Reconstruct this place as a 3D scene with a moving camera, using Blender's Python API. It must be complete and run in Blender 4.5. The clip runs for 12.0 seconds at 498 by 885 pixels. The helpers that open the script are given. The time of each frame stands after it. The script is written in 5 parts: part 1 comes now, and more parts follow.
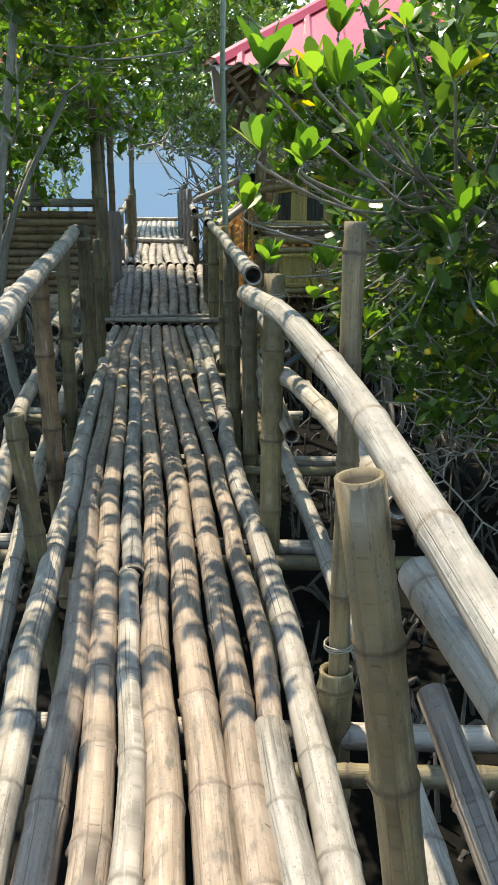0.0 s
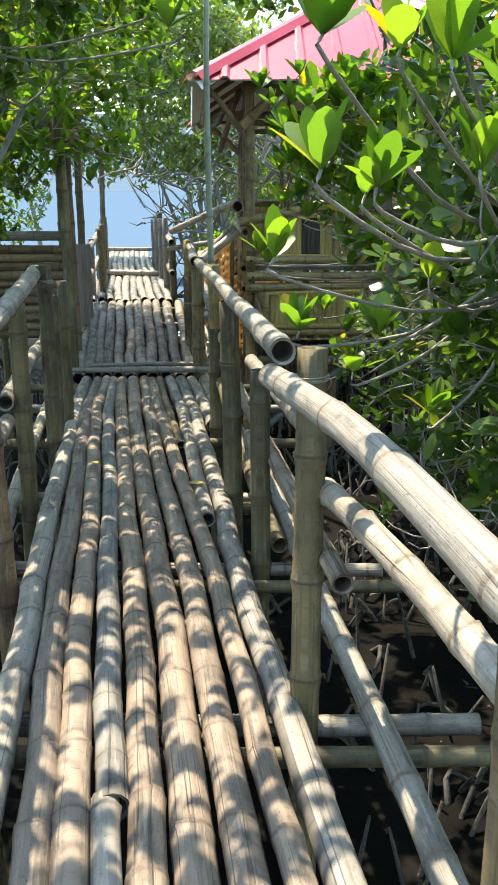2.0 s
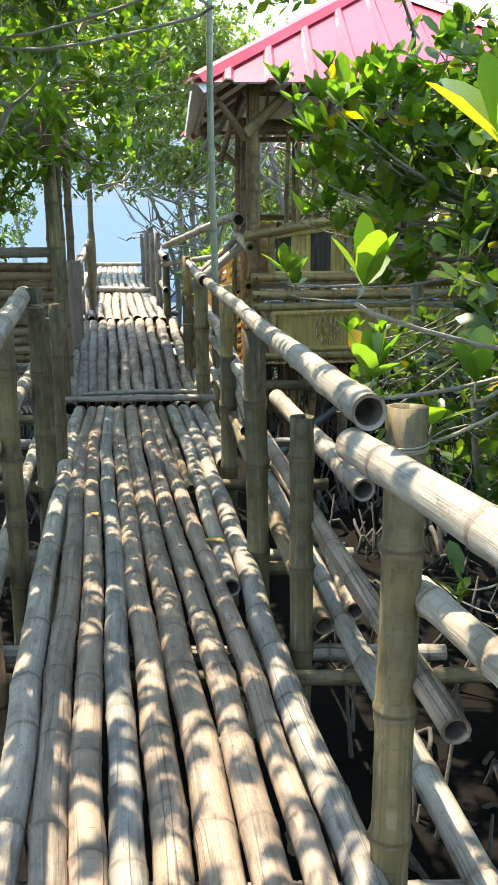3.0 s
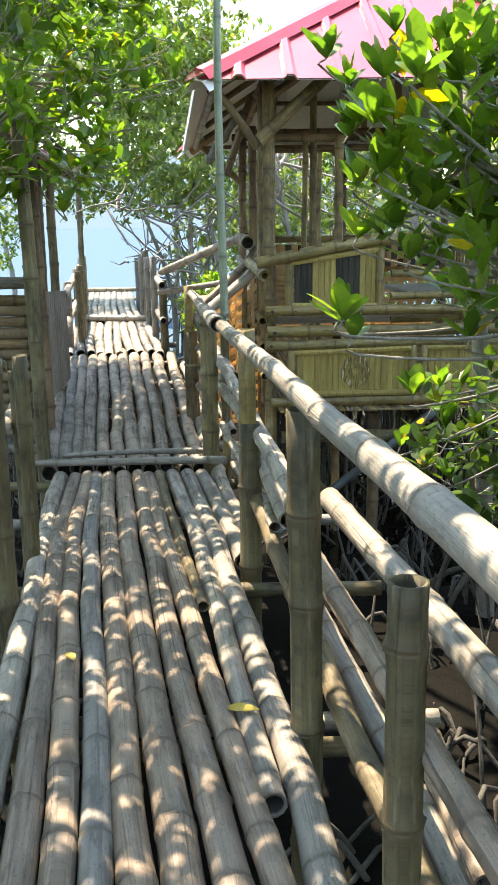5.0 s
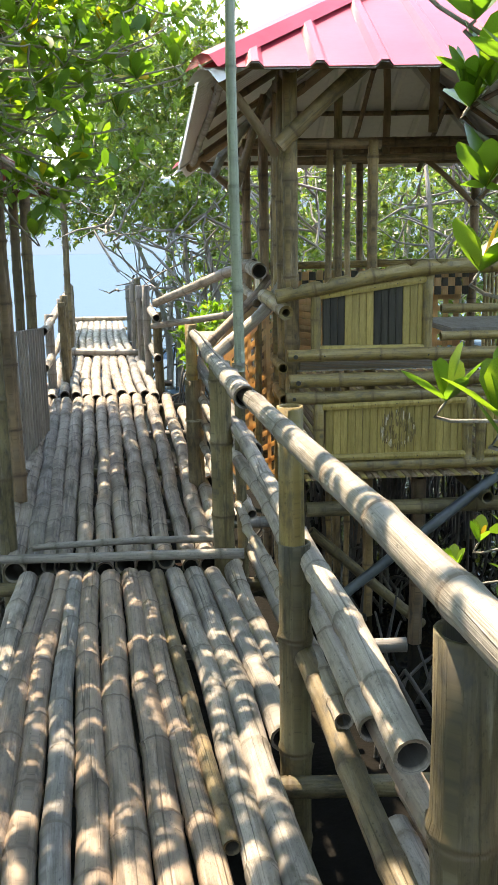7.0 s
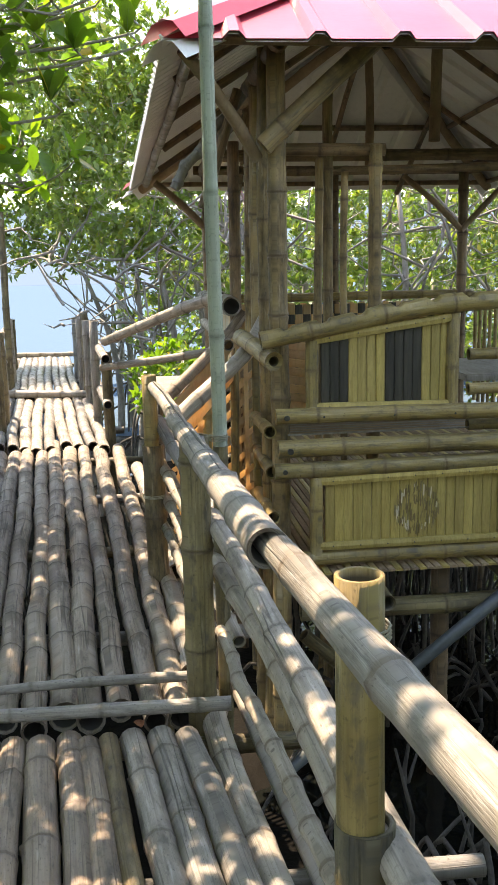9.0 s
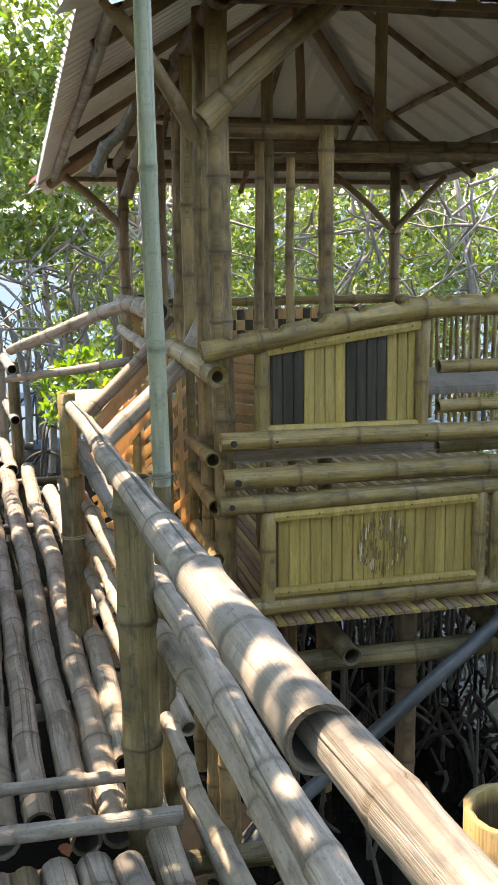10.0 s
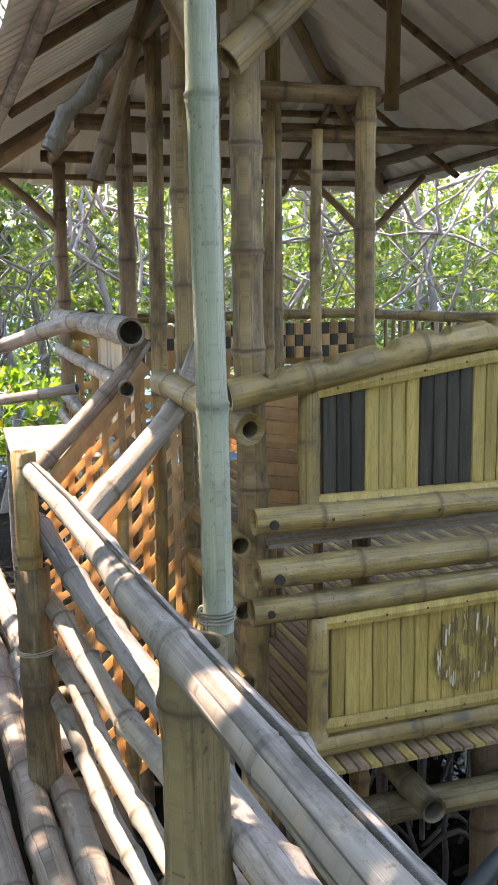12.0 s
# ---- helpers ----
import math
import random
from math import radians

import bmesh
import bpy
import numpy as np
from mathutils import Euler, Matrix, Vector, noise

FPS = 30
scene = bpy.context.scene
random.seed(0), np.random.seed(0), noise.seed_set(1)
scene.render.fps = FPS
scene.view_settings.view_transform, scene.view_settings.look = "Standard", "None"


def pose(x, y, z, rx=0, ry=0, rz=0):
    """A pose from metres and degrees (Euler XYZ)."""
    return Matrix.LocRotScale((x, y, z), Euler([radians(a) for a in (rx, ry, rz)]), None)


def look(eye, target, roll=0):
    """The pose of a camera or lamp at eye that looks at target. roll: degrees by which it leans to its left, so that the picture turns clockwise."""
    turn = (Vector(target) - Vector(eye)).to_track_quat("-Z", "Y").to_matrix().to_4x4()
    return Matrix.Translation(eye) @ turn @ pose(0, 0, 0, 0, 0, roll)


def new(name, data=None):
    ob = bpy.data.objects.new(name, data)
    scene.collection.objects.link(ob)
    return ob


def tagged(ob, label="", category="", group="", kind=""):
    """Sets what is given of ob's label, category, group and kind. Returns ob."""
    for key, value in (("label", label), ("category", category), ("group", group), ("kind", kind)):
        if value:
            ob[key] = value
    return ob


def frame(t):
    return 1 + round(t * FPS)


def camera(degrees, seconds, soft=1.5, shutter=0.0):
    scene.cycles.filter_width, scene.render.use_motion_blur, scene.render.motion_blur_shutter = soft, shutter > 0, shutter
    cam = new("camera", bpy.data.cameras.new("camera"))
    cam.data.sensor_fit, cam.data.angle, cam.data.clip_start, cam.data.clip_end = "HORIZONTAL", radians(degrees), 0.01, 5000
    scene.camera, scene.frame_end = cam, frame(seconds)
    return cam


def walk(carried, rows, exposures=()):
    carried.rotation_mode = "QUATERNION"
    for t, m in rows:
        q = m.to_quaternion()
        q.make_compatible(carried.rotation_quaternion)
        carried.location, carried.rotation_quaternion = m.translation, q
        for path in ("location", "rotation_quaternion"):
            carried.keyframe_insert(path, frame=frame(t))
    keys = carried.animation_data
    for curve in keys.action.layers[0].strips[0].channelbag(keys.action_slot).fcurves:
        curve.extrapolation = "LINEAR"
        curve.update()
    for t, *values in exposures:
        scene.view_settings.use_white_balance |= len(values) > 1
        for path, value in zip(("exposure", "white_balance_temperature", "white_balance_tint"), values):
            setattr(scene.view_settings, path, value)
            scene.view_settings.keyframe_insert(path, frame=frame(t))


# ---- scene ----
cam = camera(31.3, 12.0, 0.75)
METRES, EYE, TILT, LEAN, TURN = 7.3, 1.5, -17.5, 0.0, 0.0
ROWS = [
    (0.0, 0.0, 0.0, 0.0, 0.0, -0.0, -0.0),
    (0.5, -0.0108, 0.0377, 0.0083, -0.34, 0.33, 0.21),
    (1.0, -0.0118, 0.0766, 0.021, -0.79, 0.71, 0.35),
    (1.5, -0.0107, 0.1188, 0.0381, -1.27, 1.07, 0.53),
    (2.0, -0.0204, 0.149, 0.0466, -1.7, 1.61, 0.79),
    (2.5, -0.0343, 0.1904, 0.0583, -2.22, 2.07, 1.05),
    (4.5, -0.0476, 0.3624, 0.1091, -3.0, 3.43, 1.66),
    (5.0, -0.0519, 0.3987, 0.1215, -2.85, 3.76, 1.75),
    (5.5, -0.0597, 0.4403, 0.1331, -2.56, 4.1, 1.83),
    (6.0, -0.0563, 0.4844, 0.1456, -2.65, 4.41, 1.92),
    (6.5, -0.0597, 0.5257, 0.1591, -2.84, 4.76, 2.02),
    (7.0, -0.0624, 0.5649, 0.1749, -3.32, 5.24, 2.2),
    (9.0, -0.0672, 0.7217, 0.2244, -6.35, 7.02, 3.22),
    (9.5, -0.0687, 0.7619, 0.2375, -7.44, 7.38, 3.54),
    (10.0, -0.0718, 0.8049, 0.2484, -12.02, 6.96, 4.69),
    (10.5, -0.0675, 0.8432, 0.2593, -14.18, 6.57, 5.34),
    (11.0, -0.0696, 0.8708, 0.2737, -15.27, 6.82, 5.69),
    (11.5, -0.0812, 0.9104, 0.2858, -16.56, 7.13, 6.13),
    (12.0, -0.0853, 0.9443, 0.293, -17.25, 7.25, 6.37),
]
walk(cam, [(t, pose(0, 0, EYE, TILT, LEAN, TURN) @ pose(METRES * x, METRES * y, METRES * z, 90 + pitch, roll, yaw)) for t, x, y, z, yaw, pitch, roll in ROWS],
     [(0.0, 1.98, 8000, 4), (2.5, 2.52, 8200, 6), (4.5, 2.85, 8700, 10), (5.5, 2.85, 8700, 10), (8.0, 2.76, 9200, 14), (9.5, 2.76, 9500, 18), (10.5, 3.15, 9000, 21), (12.0, 3.25, 8700, 25)])

# ---- world, sun, exposure ----
SUN = Vector((-0.24, 0.42, 1.0)).normalized()
world = bpy.data.worlds.new("sky")
scene.world = world
world.use_nodes = True
wn = world.node_tree.nodes
sky = wn.new("ShaderNodeTexSky")
sky.sky_type, sky.sun_disc = "NISHITA", False
sky.sun_elevation = math.asin(SUN.z)
sky.sun_rotation = math.atan2(SUN.x, SUN.y)
sky.air_density, sky.dust_density, sky.ozone_density = 1.0, 0.1, 1.5
wn["Background"].inputs["Strength"].default_value = 0.15
world.node_tree.links.new(sky.outputs[0], wn["Background"].inputs["Color"])
sun_data = bpy.data.lights.new("sun", "SUN")
sun_data.energy, sun_data.angle, sun_data.color = 2.25, radians(0.55), (1.0, 0.97, 0.92)
sun_ob = new("sun", sun_data)
sun_ob.matrix_world = look(SUN * 40, (0, 0, 0))


# ---- materials ----
def node_mat(name):
    m = bpy.data.materials.new(name)
    m.use_nodes = True
    nt = m.node_tree
    return m, nt, nt.nodes["Principled BSDF"]


def add(nt, kind, **inputs):
    n = nt.nodes.new(kind)
    for k, v in inputs.items():
        n.inputs[k].default_value = v
    return n


def mixc(nt, fac, a, b, blend="MIX"):
    n = nt.nodes.new("ShaderNodeMix")
    n.data_type, n.blend_type = "RGBA", blend
    for sock, v in ((n.inputs[0], fac), (n.inputs[6], a), (n.inputs[7], b)):
        if isinstance(v, bpy.types.NodeSocket):
            nt.links.new(v, sock)
        elif isinstance(v, tuple):
            sock.default_value = (*v, 1)
        else:
            sock.default_value = v
    return n.outputs[2]


def ramp(nt, fac, lo, hi, a=0.0, b=1.0):
    n = nt.nodes.new("ShaderNodeMapRange")
    n.inputs[1].default_value, n.inputs[2].default_value = lo, hi
    n.inputs[3].default_value, n.inputs[4].default_value = a, b
    nt.links.new(fac, n.inputs[0])
    return n.outputs[0]


def math2(nt, op, a, b):
    n = nt.nodes.new("ShaderNodeMath")
    n.operation = op
    for sock, v in ((n.inputs[0], a), (n.inputs[1], b)):
        if isinstance(v, bpy.types.NodeSocket):
            nt.links.new(v, sock)
        else:
            sock.default_value = v
    return n.outputs[0]


def bamboo_mat(name, light, dark, node, rough=0.5, stain=0.5, crack=0.6, spread=0.35, char=0.0):
    """Weathered bamboo: fibres along the culm, dark node rings, blotches, splits."""
    m, nt, bs = node_mat(name)
    uv = add(nt, "ShaderNodeUVMap")
    info = add(nt, "ShaderNodeObjectInfo")
    off = nt.nodes.new("ShaderNodeCombineXYZ")
    nt.links.new(math2(nt, "MULTIPLY", info.outputs["Random"], 37.0), off.inputs[0])
    nt.links.new(math2(nt, "MULTIPLY", info.outputs["Random"], 11.0), off.inputs[1])
    vadd = nt.nodes.new("ShaderNodeVectorMath")
    nt.links.new(uv.outputs[0], vadd.inputs[0])
    nt.links.new(off.outputs[0], vadd.inputs[1])

    def tex(sx, sy, scale, detail):
        mp = add(nt, "ShaderNodeMapping", Scale=(sx, sy, 1))
        nt.links.new(vadd.outputs[0], mp.inputs[0])
        t = add(nt, "ShaderNodeTexNoise", Scale=scale, Detail=detail, Roughness=0.6)
        nt.links.new(mp.outputs[0], t.inputs["Vector"])
        return t.outputs[0]
    fibre = tex(1.5, 110.0, 4.0, 5.0)
    streak = tex(0.7, 16.0, 3.0, 3.0)
    mould = tex(1.6, 5.0, 5.0, 6.0)
    blotch = tex(1.0, 3.0, 3.2, 5.0)
    speck = tex(2.0, 2.0, 45.0, 3.0)
    mildew = tex(1.0, 2.2, 14.0, 7.0)
    split = tex(0.22, 9.0, 2.2, 1.0)
    mask = tex(0.5, 1.5, 2.0, 1.0)
    col = mixc(nt, ramp(nt, fibre, 0.25, 0.75, 0.15, 0.85), dark, light)
    col = mixc(nt, ramp(nt, streak, 0.42, 0.66, 0.0, 0.7), col, tuple(c * 0.72 for c in dark))
    grey = tuple((sum(light) / 3 * 0.5 + lc * 0.5) * 0.7 for lc in light)
    col = mixc(nt, ramp(nt, mould, 0.50, 0.64, 0.0, 0.4), col, grey)
    col = mixc(nt, ramp(nt, blotch, 0.48, 0.66, 0.0, stain), col, tuple(c * 0.5 for c in dark))
    col = mixc(nt, ramp(nt, speck, 0.58, 0.72, 0.0, 0.6), col, tuple(c * 0.35 for c in dark))
    patch = math2(nt, "MULTIPLY", ramp(nt, mildew, 0.52, 0.63), ramp(nt, blotch, 0.38, 0.60, 0.0, min(0.75, stain * 1.3)))
    col = mixc(nt, patch, col, tuple(sum(dark) / 3 * k for k in (0.46, 0.42, 0.36)))
    if char:
        band = tex(1.0, 0.25, 1.7, 2.0)
        smoke = math2(nt, "MULTIPLY", ramp(nt, band, 0.39, 0.53), ramp(nt, mildew, 0.30, 0.58, 0.4 * char, char))
        col = mixc(nt, smoke, col, (0.022, 0.015, 0.010))
    groove = tex(0.55, 34.0, 3.0, 4.0)
    col = mixc(nt, ramp(nt, groove, 0.56, 0.66, 0.0, 0.62 if crack > 0.15 else 0.12), col, tuple(c * 0.42 for c in dark))
    bleach = tex(1.3, 9.0, 4.0, 6.0)
    col = mixc(nt, ramp(nt, bleach, 0.58, 0.70, 0.0, 0.5 if crack > 0.15 else 0.15), col, tuple(min(0.72, sum(light) / 3 * 0.55 + c * 0.75) for c in light))
    fleck = tex(6.0, 9.0, 11.0, 5.0)
    col = mixc(nt, math2(nt, "MULTIPLY", ramp(nt, fleck, 0.60, 0.66), ramp(nt, mould, 0.42, 0.58, 0.0, 0.75)), col, tuple(c * 0.25 for c in dark))
    hue = mixc(nt, info.outputs["Random"], (1 - spread, 1 - spread * 0.95, 1 - spread * 0.85), (1.0 + spread * 0.25, 1.0 + spread * 0.12, 1.0))
    col = mixc(nt, 1.0, col, hue, "MULTIPLY")
    at = nt.nodes.new("ShaderNodeAttribute")
    at.attribute_name = "node"
    ringf = math2(nt, "MULTIPLY", at.outputs["Fac"], ramp(nt, speck, 0.25, 0.6, 0.45, 1.0))
    col = mixc(nt, ringf, col, node)
    line = ramp(nt, math2(nt, "ABSOLUTE", math2(nt, "SUBTRACT", split, 0.5), 0.0), 0.006, 0.022, 1.0, 0.0)
    cr = math2(nt, "MULTIPLY", math2(nt, "MULTIPLY", line, ramp(nt, mask, 0.49, 0.58)), crack)
    col = mixc(nt, cr, col, tuple(c * 0.12 for c in dark))
    # shade inside the hollow ends, painted as a darker colour by depth
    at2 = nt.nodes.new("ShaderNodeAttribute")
    at2.attribute_name = "hollow_shade"
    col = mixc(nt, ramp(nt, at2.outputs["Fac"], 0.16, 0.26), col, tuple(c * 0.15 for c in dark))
    nt.links.new(col, bs.inputs["Base Color"])
    nt.links.new(ramp(nt, blotch, 0.3, 0.7, rough - 0.08, rough + 0.2), bs.inputs["Roughness"])
    bs.inputs["Specular IOR Level"].default_value = 0.4
    h = math2(nt, "SUBTRACT", math2(nt, "ADD", math2(nt, "MULTIPLY", fibre, 0.5), math2(nt, "MULTIPLY", groove, -0.9)), math2(nt, "MULTIPLY", cr, 2.0))
    bp = add(nt, "ShaderNodeBump", Strength=0.6, Distance=0.004)
    nt.links.new(h, bp.inputs["Height"])
    nt.links.new(bp.outputs[0], bs.inputs["Normal"])
    return m


def rough_mat(name, a, b, scale=6.0, rough=0.7, stretch=(1, 1, 1), bump=0.4, spots=0.4, metal=0.0):
    """A weathered surface: two colours over two scales of noise."""
    m, nt, bs = node_mat(name)
    co = nt.nodes.new("ShaderNodeTexCoord")
    mp = add(nt, "ShaderNodeMapping", Scale=stretch)
    nt.links.new(co.outputs["Object"], mp.inputs[0])
    n1 = add(nt, "ShaderNodeTexNoise", Scale=scale, Detail=6.0, Roughness=0.65)
    n2 = add(nt, "ShaderNodeTexNoise", Scale=scale * 7, Detail=4.0, Roughness=0.6)
    for n in (n1, n2):
        nt.links.new(mp.outputs[0], n.inputs["Vector"])
    info = add(nt, "ShaderNodeObjectInfo")
    col = mixc(nt, ramp(nt, n1.outputs[0], 0.3, 0.7), a, b)
    col = mixc(nt, ramp(nt, n2.outputs[0], 0.5, 0.75, 0, spots), col, tuple(c * 0.4 for c in a))
    hue = mixc(nt, info.outputs["Random"], (0.78, 0.78, 0.8), (1.1, 1.08, 1.05))
    col = mixc(nt, 1.0, col, hue, "MULTIPLY")
    nt.links.new(col, bs.inputs["Base Color"])
    bs.inputs["Roughness"].default_value, bs.inputs["Metallic"].default_value = rough, metal
    bp = add(nt, "ShaderNodeBump", Strength=bump, Distance=0.01)
    nt.links.new(n2.outputs[0], bp.inputs["Height"])
    nt.links.new(bp.outputs[0], bs.inputs["Normal"])
    return m


def leaf_mat(name, cols, trans=0.4):
    """Waxy leaf: colours by leaf, light passing through."""
    m, nt, bs = node_mat(name)
    geo = nt.nodes.new("ShaderNodeNewGeometry")
    info = add(nt, "ShaderNodeObjectInfo")
    fac = math2(nt, "FRACT", math2(nt, "ADD", geo.outputs["Random Per Island"], info.outputs["Random"]), 0.0)
    cr = nt.nodes.new("ShaderNodeValToRGB")
    el = cr.color_ramp.elements
    while len(el) < len(cols):
        el.new(0.5)
    for e, (p, c) in zip(el, cols):
        e.position, e.color = p, (*c, 1)
    nt.links.new(fac, cr.inputs[0])
    co = nt.nodes.new("ShaderNodeTexCoord")
    n1 = add(nt, "ShaderNodeTexNoise", Scale=55.0, Detail=3.0)
    nt.links.new(co.outputs["Object"], n1.inputs["Vector"])
    col = mixc(nt, ramp(nt, n1.outputs[0], 0.45, 0.75, 0, 0.35), cr.outputs[0], (0.05, 0.07, 0.015))
    nt.links.new(col, bs.inputs["Base Color"])
    bs.inputs["Roughness"].default_value = 0.3
    bs.inputs["Specular IOR Level"].default_value = 0.5
    tr = nt.nodes.new("ShaderNodeBsdfTranslucent")
    tc = mixc(nt, 1.0, col, (1.7, 1.85, 0.8), "MULTIPLY")
    nt.links.new(tc, tr.inputs["Color"])
    mx = nt.nodes.new("ShaderNodeMixShader")
    mx.inputs[0].default_value = trans
    nt.links.new(bs.outputs[0], mx.inputs[1])
    nt.links.new(tr.outputs[0], mx.inputs[2])
    nt.links.new(mx.outputs[0], nt.nodes["Material Output"].inputs[0])
    return m


TAN = bamboo_mat("bamboo_tan", (0.42, 0.335, 0.262), (0.28, 0.213, 0.163), (0.15, 0.11, 0.085), 0.5, 0.65, 0.6, 0.36)
GREY = bamboo_mat("bamboo_grey", (0.50, 0.455, 0.40), (0.31, 0.275, 0.235), (0.15, 0.13, 0.105), 0.55, 0.75, 0.6, 0.42)
WORN = bamboo_mat("bamboo_worn_brown", (0.46, 0.395, 0.325), (0.29, 0.24, 0.19), (0.12, 0.10, 0.08), 0.6, 0.75, 0.6, 0.42)
PALE = bamboo_mat("bamboo_pale", (0.50, 0.445, 0.375), (0.35, 0.30, 0.24), (0.16, 0.12, 0.085), 0.45, 0.65, 0.4, 0.22)
WEATHER = bamboo_mat("bamboo_weathered", (0.37, 0.28, 0.15), (0.23, 0.165, 0.085), (0.10, 0.07, 0.045), 0.5, 0.7, 0.5, 0.2, 0.55)
OLIVE = bamboo_mat("bamboo_olive", (0.35, 0.285, 0.145), (0.22, 0.175, 0.085), (0.10, 0.072, 0.042), 0.5, 0.65, 0.4, 0.32, 0.5)
YELLOW = bamboo_mat("bamboo_yellow", (0.52, 0.39, 0.155), (0.34, 0.24, 0.085), (0.15, 0.10, 0.05), 0.4, 0.6, 0.3, 0.25, 0.3)
CORNER = bamboo_mat("bamboo_smoked_tan", (0.60, 0.42, 0.20), (0.42, 0.275, 0.12), (0.13, 0.085, 0.05), 0.45, 0.45, 0.3, 0.15, 0.6)
GREENP = bamboo_mat("bamboo_greenish", (0.40, 0.44, 0.34), (0.30, 0.34, 0.25), (0.17, 0.19, 0.14), 0.45, 0.3, 0.1, 0.1)
BROWN = bamboo_mat("bamboo_brown", (0.46, 0.30, 0.17), (0.27, 0.175, 0.10), (0.08, 0.05, 0.035), 0.5, 0.6, 0.2, 0.35, 0.4)
ORANGE = rough_mat("split_bamboo_orange", (0.66, 0.45, 0.245), (0.80, 0.62, 0.38), 9.0, 0.5, (1, 1, 0.3), 0.2, 0.25)
def see_light(m, amount):
    """Thin split strips through which some light passes."""
    nt = m.node_tree
    bs = nt.nodes["Principled BSDF"]
    tr = nt.nodes.new("ShaderNodeBsdfTranslucent")
    nt.links.new(bs.inputs["Base Color"].links[0].from_socket, tr.inputs["Color"])
    mx = nt.nodes.new("ShaderNodeMixShader")
    mx.inputs[0].default_value = amount
    nt.links.new(bs.outputs[0], mx.inputs[1])
    nt.links.new(tr.outputs[0], mx.inputs[2])
    nt.links.new(mx.outputs[0], nt.nodes["Material Output"].inputs[0])


see_light(ORANGE, 0.6)
SLAT = rough_mat("split_bamboo_yellow", (0.35, 0.25, 0.07), (0.53, 0.405, 0.14), 8.0, 0.42, (6, 6, 0.5), 0.4, 0.6)
PALESLAT = rough_mat("split_bamboo_pale", (0.60, 0.50, 0.34), (0.74, 0.66, 0.50), 9.0, 0.5, (6, 6, 0.6), 0.25, 0.3)
SLATDARK = rough_mat("split_bamboo_charred", (0.010, 0.010, 0.009), (0.06, 0.054, 0.042), 6.0, 0.45, (7, 7, 0.5), 0.3, 0.3)
SLATFADE = rough_mat("faded_paint", (0.24, 0.18, 0.07), (0.32, 0.25, 0.11), 30.0, 0.6)
EMBLEM = rough_mat("rusty_paint", (0.13, 0.085, 0.035), (0.23, 0.16, 0.06), 30.0, 0.6)
PLANK = rough_mat("grey_plank", (0.19, 0.17, 0.145), (0.33, 0.305, 0.27), 5.0, 0.7, (6, 1, 1), 0.5, 0.4)
BARK = rough_mat("mangrove_bark", (0.22, 0.195, 0.165), (0.40, 0.375, 0.335), 12.0, 0.85, (1, 1, 0.4), 0.7, 0.5)
ROOT = rough_mat("mangrove_root", (0.03, 0.026, 0.022), (0.11, 0.098, 0.085), 10.0, 0.75, (1, 1, 1), 0.7, 0.5)
# wet mud, set darker than its own colour to paint in deep shade
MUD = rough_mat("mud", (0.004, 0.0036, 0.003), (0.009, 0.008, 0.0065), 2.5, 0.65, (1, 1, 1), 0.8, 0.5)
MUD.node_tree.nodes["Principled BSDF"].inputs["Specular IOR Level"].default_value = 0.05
TIMBER = rough_mat("rough_timber", (0.20, 0.135, 0.08), (0.36, 0.26, 0.165), 7.0, 0.75, (1, 1, 0.4), 0.6, 0.4)
ROOFRED = rough_mat("red_painted_metal", (0.38, 0.028, 0.045), (0.46, 0.055, 0.078), 2.0, 0.35, (1, 1, 1), 0.05, 0.12)
ZINC = rough_mat("bare_metal_sheet", (0.80, 0.79, 0.765), (0.88, 0.87, 0.845), 3.0, 0.5, (1, 1, 1), 0.1, 0.16, 0.0)
PIPE = rough_mat("dark_grey_pipe", (0.04, 0.05, 0.055), (0.08, 0.095, 0.10), 6.0, 0.4, (1, 1, 1), 0.1, 0.3)
LEAF = leaf_mat("mangrove_leaf", [(0.0, (0.034, 0.075, 0.016)), (0.45, (0.055, 0.115, 0.02)), (0.82, (0.10, 0.175, 0.028)), (0.96, (0.16, 0.23, 0.035)), (0.99, (0.32, 0.25, 0.03))])
# lighter copy of LEAF with the sunlit look put into its colour
LEAFNEAR = leaf_mat("sunlit_mangrove_leaf", [(0.0, (0.07, 0.15, 0.024)), (0.5, (0.12, 0.225, 0.034)), (0.965, (0.19, 0.29, 0.04)), (0.985, (0.5, 0.33, 0.03))], 0.52)
# far leaves: distance haze put into the colour, paler and yellower than LEAF
LEAFFAR = leaf_mat("hazed_mangrove_leaf", [(0.0, (0.095, 0.145, 0.045)), (0.5, (0.145, 0.22, 0.06)), (0.9, (0.22, 0.295, 0.08)), (0.99, (0.30, 0.27, 0.07))], 0.4)
DRYLEAF = rough_mat("fallen_leaf", (0.42, 0.30, 0.04), (0.5, 0.38, 0.08), 30.0, 0.5)
REDLEAF = rough_mat("fallen_leaf_brown", (0.30, 0.08, 0.03), (0.36, 0.13, 0.05), 30.0, 0.5)
TWINE = rough_mat("nylon_twine", (0.28, 0.26, 0.19), (0.40, 0.38, 0.30), 30.0, 0.5)


